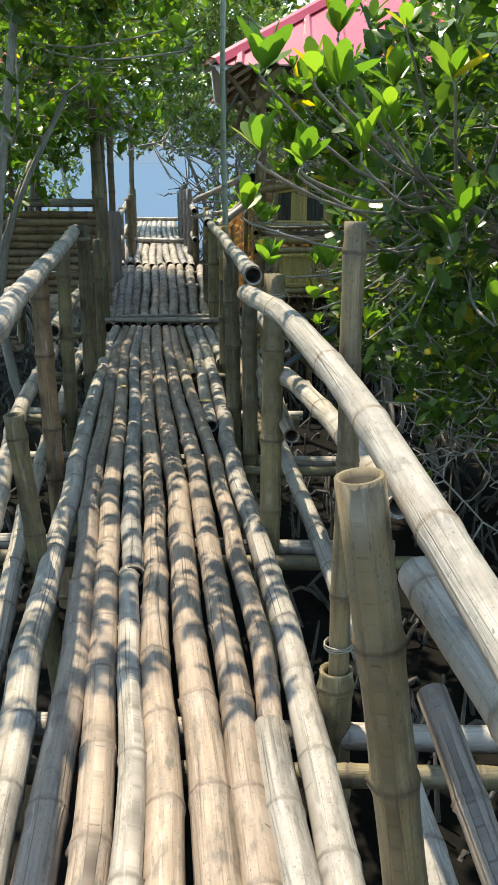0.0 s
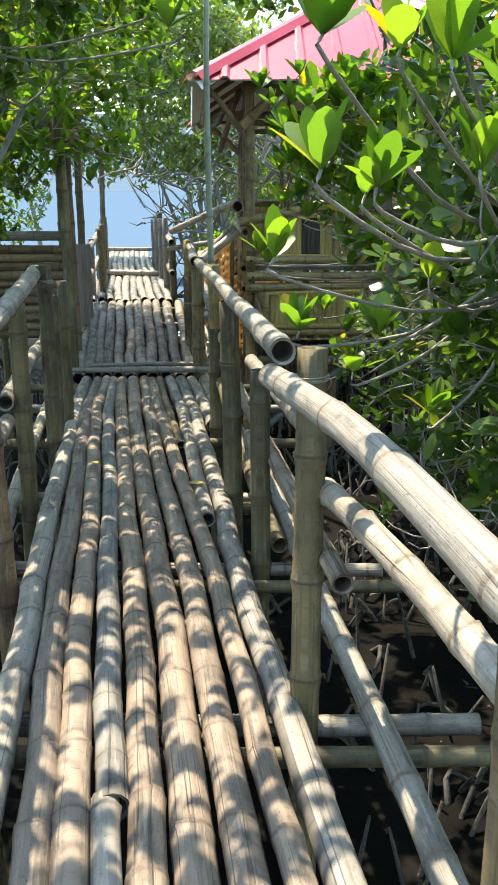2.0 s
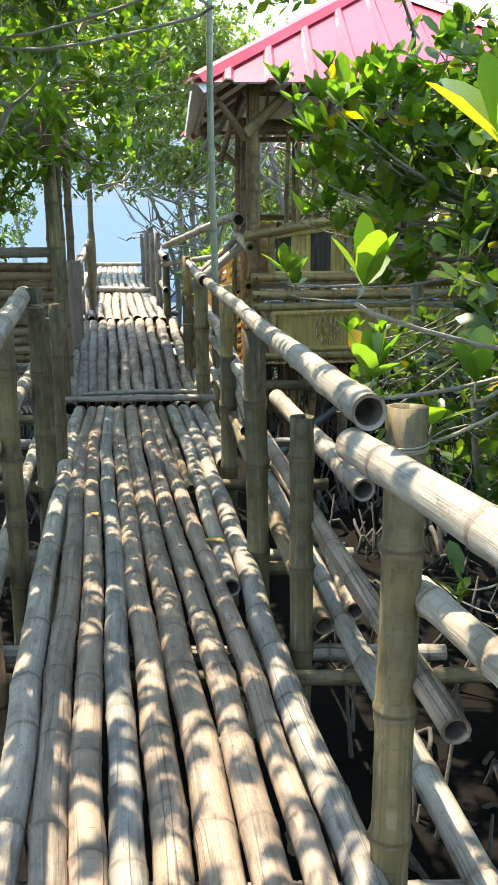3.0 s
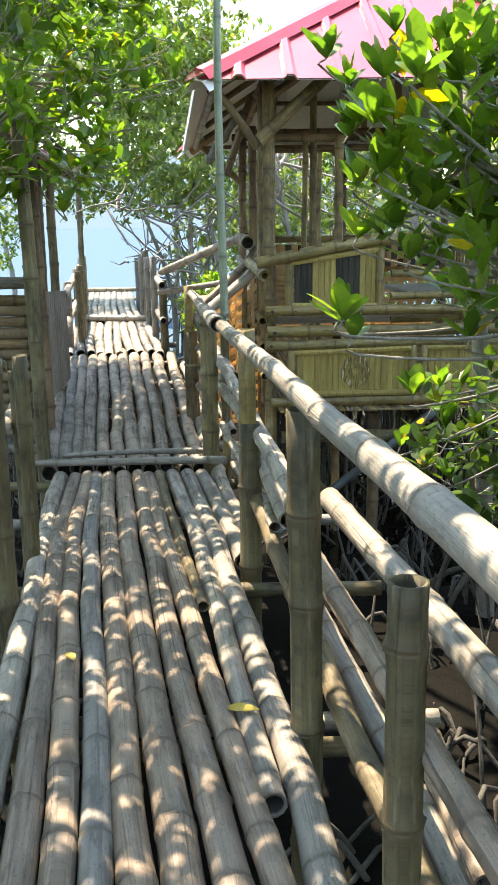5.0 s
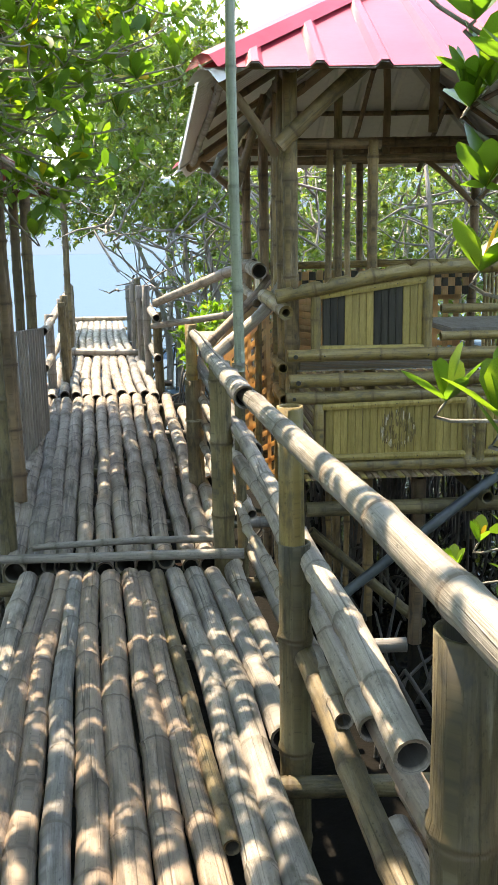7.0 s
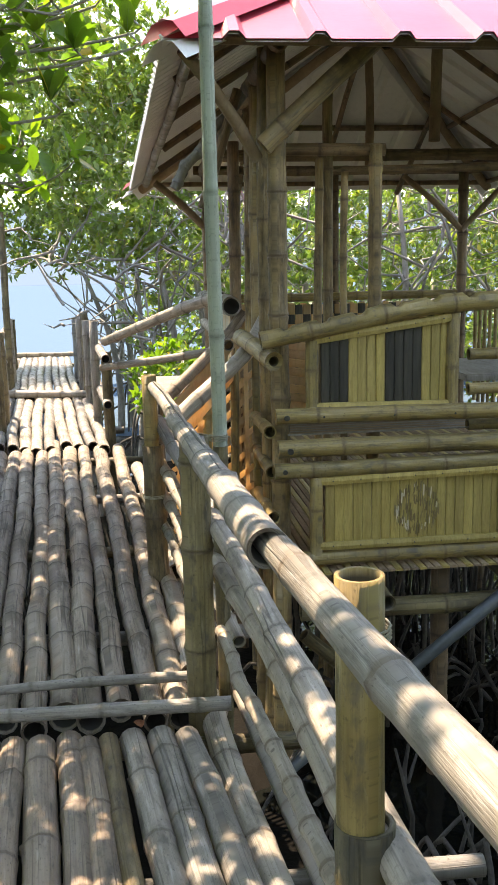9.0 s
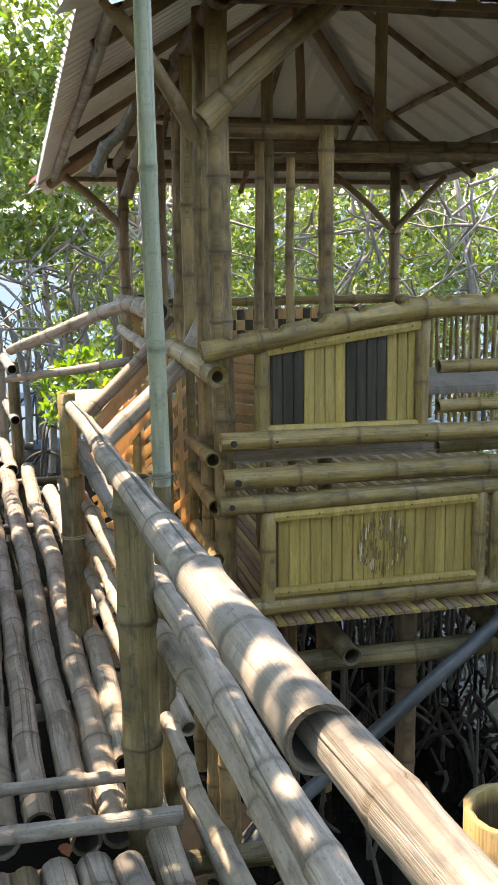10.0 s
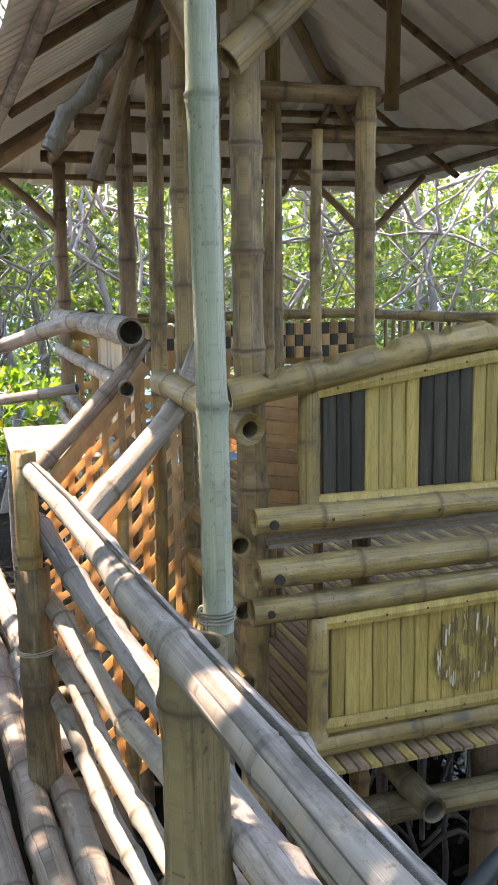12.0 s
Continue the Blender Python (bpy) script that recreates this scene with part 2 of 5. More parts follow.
def water_mat(name, colour, gloss, relief):
    m, nt, bs = node_mat(name)
    bs.inputs["Base Color"].default_value = (*colour, 1)
    bs.inputs["Roughness"].default_value = 0.05
    bs.inputs["IOR"].default_value = 1.33
    bs.inputs["Specular IOR Level"].default_value = gloss
    co = nt.nodes.new("ShaderNodeTexCoord")
    n1 = add(nt, "ShaderNodeTexNoise", Scale=1.6, Detail=4.0)
    n2 = add(nt, "ShaderNodeTexNoise", Scale=7.0, Detail=2.0)
    for n in (n1, n2):
        nt.links.new(co.outputs["Object"], n.inputs["Vector"])
    bp = add(nt, "ShaderNodeBump", Strength=relief, Distance=0.08)
    nt.links.new(math2(nt, "ADD", n1.outputs[0], math2(nt, "MULTIPLY", n2.outputs[0], 0.3)), bp.inputs["Height"])
    nt.links.new(bp.outputs[0], bs.inputs["Normal"])
    return m


SEA = water_mat("sea_water", (0.082, 0.13, 0.185), 0.0, 1.0)
SWAMP = water_mat("swamp_water", (0.006, 0.007, 0.006), 0.5, 0.15)


# ---- builders ----
def thing(name, at, label, category, group="", kind=""):
    ob = new(name)
    ob.location = at
    return tagged(ob, label, category, group, kind)


def hang(ob, parent):
    """Parent ob, whose mesh is in world places, under a thing or part."""
    if parent is not None:
        ob.parent = parent
        ob.matrix_parent_inverse = Matrix.Translation(-parent.location)
    return ob


def mesh_object(name, verts, faces, mat, parent=None, label="", smooth=True, attrs=None, uvs=None):
    me = bpy.data.meshes.new(name)
    me.from_pydata(verts, [], faces)
    me.materials.append(mat)
    if smooth:
        me.polygons.foreach_set("use_smooth", [True] * len(me.polygons))
    for k, vals in (attrs or {}).items():
        me.attributes.new(k, "FLOAT", "POINT").data.foreach_set("value", vals)
    if uvs is not None:
        layer = me.uv_layers.new(name="UVMap")
        idx = np.empty(len(me.loops), dtype=np.int32)
        me.loops.foreach_get("vertex_index", idx)
        layer.data.foreach_set("uv", np.asarray(uvs, dtype=np.float32)[idx].ravel())
    me.update()
    ob = hang(new(name, me), parent)
    return tagged(ob, label) if label else ob


def part(name, bm, material, parent, label=""):
    """Links a bmesh as one mesh object under a thing or a part."""
    me = bpy.data.meshes.new(name)
    bm.to_mesh(me)
    bm.free()
    me.materials.append(material)
    ob = hang(new(name, me), parent)
    return tagged(ob, label) if label else ob


def spline(pts, n):
    """n points at even steps on a smooth curve through pts, and the length."""
    p = np.array(pts, dtype=float)
    if len(p) > 2:
        q = np.vstack([2 * p[0] - p[1], p, 2 * p[-1] - p[-2]])
        fine = []
        for i in range(1, len(q) - 2):
            for t in np.linspace(0, 1, 24, endpoint=False):
                a, b, c, d = q[i - 1:i + 3]
                fine.append(0.5 * (2 * b + (c - a) * t + (2 * a - 5 * b + 4 * c - d) * t * t + (3 * b - a - 3 * c + d) * t ** 3))
        p = np.vstack([fine, p[-1]])
    s = np.concatenate([[0], np.cumsum(np.linalg.norm(np.diff(p, axis=0), axis=1))])
    return p, s


def frames_along(c):
    """Tangent and two side vectors for each point of a line."""
    t = np.gradient(c, axis=0)
    t /= np.linalg.norm(t, axis=1)[:, None] + 1e-12
    up = np.array([0.0, 0.0, 1.0]) if abs(t[:, 2]).mean() < 0.8 else np.array([0.0, 1.0, 0.0])
    a = np.cross(t, up)
    a /= np.linalg.norm(a, axis=1)[:, None] + 1e-12
    return t, a, np.cross(a, t)


def culm(name, pts, r0, r1, mat, parent=None, gap=0.28, seed=0, sides=14, label="", wave=0.004, wall=0.8, knob=0.0, notches=()):
    """One bamboo culm along pts: swollen node rings, slight waviness, hollow ends with shade painted inside."""
    rng = np.random.default_rng(seed + 17)
    p, s = spline(pts, 0)
    total = s[-1]
    at, rad, node = [], [], []

    def ring(d, k, n):
        at.append(d), rad.append(k), node.append(n)
    ring(0.0, 1.0, 0.25)
    d = gap * rng.uniform(0.25, 0.9)
    last = 0.0
    while d < total - 0.05:
        for f in (0.3, 0.7):
            ring(last + (d - last) * f, 0.975, 0.0)
        for o, k, n in ((-0.035, 0.985, 0.0), (-0.009, 1.045 + knob * 0.5, 0.25), (-0.002, 1.05 + knob * 0.6, 0.85), (0.0015, 0.985 + knob * 0.4, 1.0), (0.006, 1.07 + knob, 0.85), (0.013, 1.045 + knob * 0.7, 0.45), (0.028, 1.0, 0.1)):
            if d + o > last + 0.035:
                ring(d + o, k, n)
        last = d + 0.028
        d += gap * rng.uniform(0.75, 1.2)
    ring(last + (total - last) * 0.5, 0.97, 0.0)
    ring(total, 1.0, 0.25)
    at, rad, node = np.array(at), np.array(rad), np.array(node)
    if len(notches):
        extra = np.concatenate([d0 + rn * np.array([-1.15, -0.97, -0.8, -0.5, 0.0, 0.5, 0.8, 0.97, 1.15]) for d0, rn in notches])
        extra = extra[(extra > 0.01) & (extra < total - 0.01)]
        at, rad, node = np.concatenate([at, extra]), np.concatenate([rad, np.interp(extra, at, rad)]), np.concatenate([node, np.interp(extra, at, node) * 0.5])
        order = np.argsort(at)
        at, rad, node = at[order], rad[order], node[order]
    keep = np.concatenate([[True], np.diff(at) > 1e-4])
    at, rad, node = at[keep], rad[keep], node[keep]
    c = np.stack([np.interp(at, s, p[:, i]) for i in range(3)], axis=1)
    ph = rng.uniform(0, 6.28, 4)
    tt, a, b = frames_along(c)
    c = c + a * (wave * np.sin(at * 2.1 + ph[0]) + 0.4 * wave * np.sin(at * 7 + ph[1]))[:, None] + b * (wave * 0.6 * np.sin(at * 2.7 + ph[2]))[:, None]
    marks = at[node >= 0.99]
    if len(marks) > 1:
        amp = 0.0012 + wave * 0.3
        c = c + a * np.interp(at, marks, rng.normal(size=len(marks)) * amp)[:, None] + b * np.interp(at, marks, rng.normal(size=len(marks)) * amp * 0.7)[:, None]
    tt, a, b = frames_along(c)
    r = (r0 + (r1 - r0) * at / total) * rad
    th = np.linspace(0, 2 * math.pi, sides, endpoint=False) + ph[3]
    oval = 1 + 0.025 * np.cos(2 * th + ph[1])
    ringv = c[:, None, :] + r[:, None, None] * oval[None, :, None] * (np.cos(th)[None, :, None] * a[:, None, :] + np.sin(th)[None, :, None] * b[:, None, :])
    n = len(at)
    if sides >= 12:
        for w, i in enumerate(np.flatnonzero(node >= 0.99)):
            j = (3 + w * (sides // 2) + int(rng.integers(0, 2))) % sides
            for ii in (i - 1, i, min(i + 1, n - 1)):
                ringv[ii, j] = c[ii] + (ringv[ii, j] - c[ii]) * 1.14
    for d0, rn in notches:
        for ii in np.flatnonzero(np.abs(at - d0) < rn):
            top = r[ii] + 0.25 * rn - math.sqrt(rn * rn - (at[ii] - d0) ** 2)
            hgt = (ringv[ii] - c[ii]) @ b[ii]
            ringv[ii] -= np.maximum(0.0, hgt - top)[:, None] * b[ii][None, :]
    verts = ringv.reshape(-1, 3)
    uv = np.stack([np.repeat(at, sides), np.tile(np.abs(np.linspace(-1, 1, sides)) * math.pi * max(r0, r1), n)], axis=1)
    nodev = np.repeat(node, sides)
    hollow_shade = np.zeros(n * sides)
    faces = []
    for i in range(n - 1):
        for j in range(sides):
            k = (j + 1) % sides
            faces.append((i * sides + j, i * sides + k, (i + 1) * sides + k, (i + 1) * sides + j))
    # end rings: the deeper one carries the painted shade of the hollow
    ext_v, ext_uv, ext_n, ext_c = [], [], [], []
    base = n * sides
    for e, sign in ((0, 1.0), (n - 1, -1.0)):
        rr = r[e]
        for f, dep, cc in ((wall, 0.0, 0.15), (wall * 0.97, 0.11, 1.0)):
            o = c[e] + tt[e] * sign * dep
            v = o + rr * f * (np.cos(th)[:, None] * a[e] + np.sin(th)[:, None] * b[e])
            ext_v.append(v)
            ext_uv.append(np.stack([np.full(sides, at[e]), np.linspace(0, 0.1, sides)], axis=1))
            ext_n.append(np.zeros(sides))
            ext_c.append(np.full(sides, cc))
        outer, inner, deep = e * sides, base, base + sides
        for j in range(sides):
            k = (j + 1) % sides
            faces.append((outer + j, outer + k, inner + k, inner + j))
            faces.append((inner + j, inner + k, deep + k, deep + j))
        faces.append(tuple(deep + j for j in range(sides)))
        base += 2 * sides
    verts = np.vstack([verts, *ext_v])
    uv = np.vstack([uv, *ext_uv])
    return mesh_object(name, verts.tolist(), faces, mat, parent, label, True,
                       {"node": np.concatenate([nodev, *ext_n]), "hollow_shade": np.concatenate([hollow_shade, *ext_c])}, uv)


def tubes(paths, sides=5):
    """Tapered limbs: paths of (points, radii), as vertex and face lists."""
    V, F, base = [], [], 0
    th = np.linspace(0, 2 * math.pi, sides, endpoint=False)
    for pts, rad in paths:
        c = np.asarray(pts, dtype=float)
        t, a, b = frames_along(c)
        v = c[:, None, :] + np.asarray(rad)[:, None, None] * (np.cos(th)[None, :, None] * a[:, None, :] + np.sin(th)[None, :, None] * b[:, None, :])
        V.append(v.reshape(-1, 3))
        n = len(c)
        for i in range(n - 1):
            for j in range(sides):
                k = (j + 1) % sides
                F.append((base + i * sides + j, base + i * sides + k, base + (i + 1) * sides + k, base + (i + 1) * sides + j))
        F.append(tuple(base + (n - 1) * sides + j for j in range(sides)))
        base += n * sides
    return np.vstack(V), F


STATIONS = {
    3: ((0.0, 0.03), (0.30, 0.38), (0.68, 0.5), (0.92, 0.27), (1.0, 0.03)),
    2: ((0.0, 0.04), (0.38, 0.46), (0.8, 0.42), (1.0, 0.05)),
    0: ((0.0, 0.08), (0.55, 0.5), (1.0, 0.1)),
    1: ((0.0, 0.05), (0.55, 0.5), (1.0, 0.06)),
}


def leaves(base, axis, normal, length, width, fine, rng):
    """Leaf blades folded on the midrib and curled, as vertex and face arrays."""
    n = len(base)
    axis = axis / (np.linalg.norm(axis, axis=1)[:, None] + 1e-9)
    side = np.cross(axis, normal)
    side /= np.linalg.norm(side, axis=1)[:, None] + 1e-9
    nor = np.cross(side, axis)
    st = STATIONS[fine]
    curl = rng.uniform(-0.16, 0.05, n)
    fold = rng.uniform(0.04, 0.2, n)
    cols = []
    for f, w in st:
        mid = base + axis * (length * f)[:, None] + nor * (curl * length * f * f)[:, None]
        for sgn in ((-1, 0, 1) if fine else (-1, 1)):
            cols.append(mid + side * (sgn * w * width)[:, None] + nor * (abs(sgn) * fold * w * width)[:, None])
    v = np.stack(cols, axis=1).reshape(-1, 3)
    k = 3 if fine else 2
    m = k * len(st)
    quads = []
    for i in range(len(st) - 1):
        for j in range(k - 1):
            quads.append((k * i + j, k * i + j + 1, k * i + j + k + 1, k * i + j + k))
    f = (np.arange(n)[:, None, None] * m + np.array(quads)[None]).reshape(-1, 4)
    return v, f


def quick_mesh(name, v, f, mat, parent=None, label="", smooth=True):
    """A mesh of quads from arrays."""
    me = bpy.data.meshes.new(name)
    v, f = np.asarray(v, dtype=np.float32), np.asarray(f, dtype=np.int32)
    me.vertices.add(len(v))
    me.vertices.foreach_set("co", v.ravel())
    me.loops.add(f.size)
    me.loops.foreach_set("vertex_index", f.ravel())
    me.polygons.add(len(f))
    me.polygons.foreach_set("loop_start", np.arange(0, f.size, 4, dtype=np.int32))
    me.polygons.foreach_set("loop_total", np.full(len(f), 4, dtype=np.int32))
    me.polygons.foreach_set("use_smooth", np.full(len(f), smooth))
    me.update(calc_edges=True)
    me.materials.append(mat)
    ob = hang(new(name, me), parent)
    return tagged(ob, label) if label else ob


def tree(seed, base, fork, blobs, tips, leaf=0.10, per=9, fine=2, label="", mat=None, trunk_r=0.06, props=6, bare=0.0, along=2, group="mangrove trees", leafless_below=-9.0):
    """A mangrove: trunk, limbs that reach tips spread in the blobs, leaf rosettes at the tips, arched prop roots.
    blobs: (centre, radii) ellipsoids of the crown."""
    rng = np.random.default_rng(seed)
    base, fork = np.array(base, float), np.array(fork, float)
    root = thing("mangrove_tree", base, label or "mangrove tree with glossy oval leaves and grey limbs", "tree", group)
    vols = np.array([r[0] * r[1] * r[2] for _, r in blobs])
    pick = rng.choice(len(blobs), tips, p=vols / vols.sum())
    u = rng.normal(size=(tips, 3))
    u /= np.linalg.norm(u, axis=1)[:, None]
    u *= (rng.uniform(0.15, 1.0, tips) ** 0.45)[:, None]
    cen = np.array([b[0] for b in blobs], float)
    rads = np.array([b[1] for b in blobs], float)
    tip = cen[pick] + u * rads[pick]
    lines = []
    t = np.linspace(0, 1, 7)[:, None]
    bend = rng.normal(size=3) * 0.12
    tr = base + (fork - base) * t + bend * np.sin(t * math.pi)
    lines.append((tr, np.linspace(trunk_r, trunk_r * 0.6, 7)))
    nodes, nrad = [tr[3:]], [np.linspace(trunk_r, trunk_r * 0.6, 7)[3:]]
    ends, dirs = [], []
    order = np.argsort(np.linalg.norm(tip - fork, axis=1))
    P, R = np.vstack(nodes), np.concatenate(nrad)
    for k in order:
        g = tip[k]
        d = np.linalg.norm(P - g, axis=1) + 0.35 * np.maximum(0, P[:, 2] - g[2])
        i = int(np.argmin(np.where(d < 0.12, 9.0, d)))
        a = P[i]
        L = np.linalg.norm(g - a)
        m = 5 if L > 0.3 else 4
        tt = np.linspace(0, 1, m)[:, None]
        sag = rng.normal(size=3) * L * 0.11 + np.array([0, 0, -0.08 * L])
        line = a + (g - a) * tt + sag * np.sin(tt * math.pi)
        r0 = max(0.0045, min(R[i] * 0.72, 0.010 + 0.022 * L))
        rr = np.linspace(r0, 0.0028, m)
        lines.append((line, rr))
        P, R = np.vstack([P, line[1:]]), np.concatenate([R, rr[1:]])
        dd = line[-1] - line[-2]
        ends.append(line[-1])
        dirs.append(dd / (np.linalg.norm(dd) + 1e-9))
        if L > 0.35:
            for _ in range(along):
                f = rng.uniform(0.45, 0.95)
                ends.append(a + (g - a) * f + sag * math.sin(f * math.pi))
                dirs.append(dirs[-1] + rng.normal(size=3) * 0.5)
    v, f = tubes(lines, 5)
    mesh_object("trunk", v.tolist(), f, BARK, root, "grey branching trunk")
    if props:
        lines = []
        for k in range(props):
            an = rng.uniform(0, 6.28)
            out = rng.uniform(0.35, 0.9)
            h = base[2] + rng.uniform(0.35, 1.0)
            tt = np.linspace(0, 1, 7)
            q = np.stack([base[0] + np.cos(an) * out * tt, base[1] + np.sin(an) * out * tt, h + (base[2] - 0.15 - h) * tt ** 2.2], axis=1)
            lines.append((q, np.linspace(0.022, 0.014, 7)))
        v, f = tubes(lines, 6)
        mesh_object("prop_root", v.tolist(), f, ROOT, root, "dark arched prop roots")
    ends, dirs = np.array(ends), np.array(dirs)
    if bare:
        keep = rng.uniform(size=len(ends)) > bare
        ends, dirs = ends[keep], dirs[keep]
    keep = (ends[:, 2] > leafless_below + rng.normal(size=len(ends)) * 0.12) | (rng.uniform(size=len(ends)) < 0.12)
    ends, dirs = ends[keep], dirs[keep]
    n = len(ends) * per
    e = np.repeat(ends, per, axis=0)
    d = np.repeat(dirs, per, axis=0)
    rnd = rng.normal(size=(n, 3))
    rnd -= 0.6 * d * (rnd * d).sum(axis=1)[:, None]
    rnd /= np.linalg.norm(rnd, axis=1)[:, None]
    ax = d * rng.uniform(0.1, 0.9, n)[:, None] + rnd + np.array([0, 0, 0.25])
    nor = np.array([0, 0, 1.0]) + rng.normal(size=(n, 3)) * 0.45 + d * 0.4
    ln = leaf * rng.uniform(0.65, 1.2, n)
    pos = e + rng.normal(size=(n, 3)) * leaf * 0.22
    v, f = leaves(pos, ax, nor, ln, ln * rng.uniform(0.44, 0.56, n), fine, rng)
    quick_mesh("crown", v, f, mat or LEAF, root)
    return root


# ---- ground and water ----
def ground():
    xs = np.concatenate([[-2500, -300, -60], np.linspace(-14, 16, 90), [60, 300, 2500]])
    ys = np.concatenate([[-2500, -300, -40], np.linspace(-8, 30, 110), [60, 300, 3000]])
    v, f = [], []
    for y in ys:
        for x in xs:
            z = -0.93 + 0.10 * noise.noise((x * 0.7, y * 0.7, 0)) + 0.07 * noise.noise((x * 2.3, y * 2.3, 4))
            z += 0.10 * max(0.0, min(1.0, (8.8 - y) / 0.8))
            z -= 0.11 * max(0.0, min(1.0, (x - 0.3) / 0.5)) * max(0.0, min(1.0, (y - 8.4) / 0.8))
            if y > 19:
                z -= min(6.0, 0.06 * (y - 19))
            if abs(x) > 20 and y < 19:
                z += 0.1
            v.append((x, y, z))
    w = len(xs)
    for i in range(len(ys) - 1):
        for j in range(w - 1):
            f.append((i * w + j, i * w + j + 1, (i + 1) * w + j + 1, (i + 1) * w + j))
    tagged(mesh_object("ground", v, f, MUD), "wet mangrove mud with shallow pools, deep shade painted into its colour", "ground", kind="structure")
    s, shore = 4000, 18.5
    tagged(mesh_object("water", [(-s, shore, -0.985), (s, shore, -0.985), (s, s, -0.985), (-s, s, -0.985)], [(0, 1, 2, 3)], SEA, smooth=False),
           "calm pale blue sea beyond the mangroves", "water", kind="structure")
    tagged(mesh_object("water", [(-s, -s, -0.985), (s, -s, -0.985), (s, shore, -0.985), (-s, shore, -0.985)], [(0, 1, 2, 3)], SWAMP, smooth=False),
           "dark still swamp water among the mangroves", "water", kind="structure")


ground()


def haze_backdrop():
    """Added glowing ring that paints pale sea haze low in the sky all round, far beyond the trees."""
    m = bpy.data.materials.new("painted_haze_glow")
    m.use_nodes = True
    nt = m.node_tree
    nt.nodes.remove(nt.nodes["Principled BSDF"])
    # even emission stands in for the brightness of the low sky
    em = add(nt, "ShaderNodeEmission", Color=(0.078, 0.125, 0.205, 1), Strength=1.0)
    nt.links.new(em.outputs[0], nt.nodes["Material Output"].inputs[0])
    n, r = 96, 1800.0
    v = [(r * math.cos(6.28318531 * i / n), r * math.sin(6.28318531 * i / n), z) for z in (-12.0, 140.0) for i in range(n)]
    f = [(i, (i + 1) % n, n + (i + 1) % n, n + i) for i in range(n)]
    tagged(mesh_object("backdrop", v, f, m), "glowing backdrop painted as pale blue haze above the sea horizon", "backdrop", kind="structure")


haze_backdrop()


# ---- boardwalk decks ----
TOP = 0.055
deck = thing("boardwalk_deck", (-0.5, 4, 0), "boardwalk of long weathered bamboo poles laid lengthwise", "boardwalk", kind="structure")


def deck_pole(pts, r0, r1, mat, seed, top=TOP, parent=None, gap=0.36):
    r0, r1 = r0 * 1.05, r1 * 1.14
    n = len(pts)
    pts3 = [(x, y, top - (r0 + (r1 - r0) * i / (n - 1))) for i, (x, y) in enumerate(pts)]
    return culm("bamboo_pole", pts3, r0, r1, mat, parent or deck, gap, seed, 12, wave=0.006)


deck_pole([(-0.40, -1.2), (-0.58, 1.55), (-0.713, 2.63), (-0.905, 4.5), (-1.165, 7.12), (-1.235, 8.25)], 0.052, 0.042, GREY, 1)
deck_pole([(-0.21, -1.2), (-0.463, 1.55), (-0.575, 2.63), (-0.805, 4.5), (-1.078, 7.12), (-1.153, 8.22)], 0.053, 0.036, TAN, 2)
deck_pole([(-0.12, -1.2), (-0.359, 1.55), (-0.484, 2.63), (-0.712, 4.5), (-1.005, 7.12), (-1.085, 8.24)], 0.05, 0.034, TAN, 3)
deck_pole([(-0.05, -1.2), (-0.271, 1.55), (-0.404, 2.63), (-0.447, 3.06)], 0.037, 0.032, GREY, 4)
deck_pole([(-0.438, 3.03), (-0.622, 4.55), (-0.925, 7.12), (-1.018, 8.23)], 0.042, 0.032, GREY, 5)
deck_pole([(0.06, -1.2), (-0.18, 1.55), (-0.308, 2.63), (-0.528, 4.55), (-0.845, 7.12), (-0.945, 8.24)], 0.048, 0.04, TAN, 6)
deck_pole([(0.17, -1.2), (-0.07, 1.55), (-0.19, 2.63), (-0.42, 4.55), (-0.752, 7.12), (-0.853, 8.22)], 0.056, 0.045, TAN, 7)
deck_pole([(0.26, -1.2), (0.023, 1.55), (-0.079, 2.63), (-0.316, 4.55), (-0.655, 7.12), (-0.766, 8.24)], 0.05, 0.038, TAN, 8)
deck_pole([(0.35, -1.2), (0.108, 1.55), (0.062, 2.1)], 0.042, 0.044, GREY, 9)
deck_pole([(0.068, 2.04), (0.03, 2.63), (-0.209, 4.55), (-0.289, 5.07), (-0.426, 6.1), (-0.594, 7.19), (-0.712, 8.2)], 0.036, 0.038, TAN, 10)
deck_pole([(0.45, -1.2), (0.208, 1.55), (0.122, 2.63), (-0.098, 4.55), (-0.138, 5.06), (-0.237, 6.08), (-0.342, 7.16), (-0.482, 8.22)], 0.046, 0.04, GREY, 11)
deck_pole([(-0.216, 5.05), (-0.278, 5.67), (-0.325, 6.09), (-0.436, 7.175), (-0.565, 8.22)], 0.036, 0.037, GREY, 12)
deck_pole([(-0.402, 6.25), (-0.518, 7.18), (-0.65, 8.2)], 0.022, 0.028, WEATHER, 13)
deck_pole([(-0.205, 6.78), (-0.25, 7.15), (-0.40, 8.2)], 0.042, 0.036, GREY, 15)
deck_pole([(-0.18, 7.1), (-0.20, 7.35), (-0.29, 8.34), (-0.31, 8.6)], 0.042, 0.04, PALE, 16, top=TOP - 0.02)
deck_pole([(-0.02, 6.6), (-0.14, 8.0), (-0.20, 8.9)], 0.028, 0.026, PALE, 17, top=TOP - 0.03)

# cross ties on the joint between the two decks
culm("cross_tie", [(-1.42, 8.33, 0.085), (-0.9, 8.30, 0.092), (-0.24, 8.27, 0.088)], 0.021, 0.025, GREY, deck, 0.3, 31)
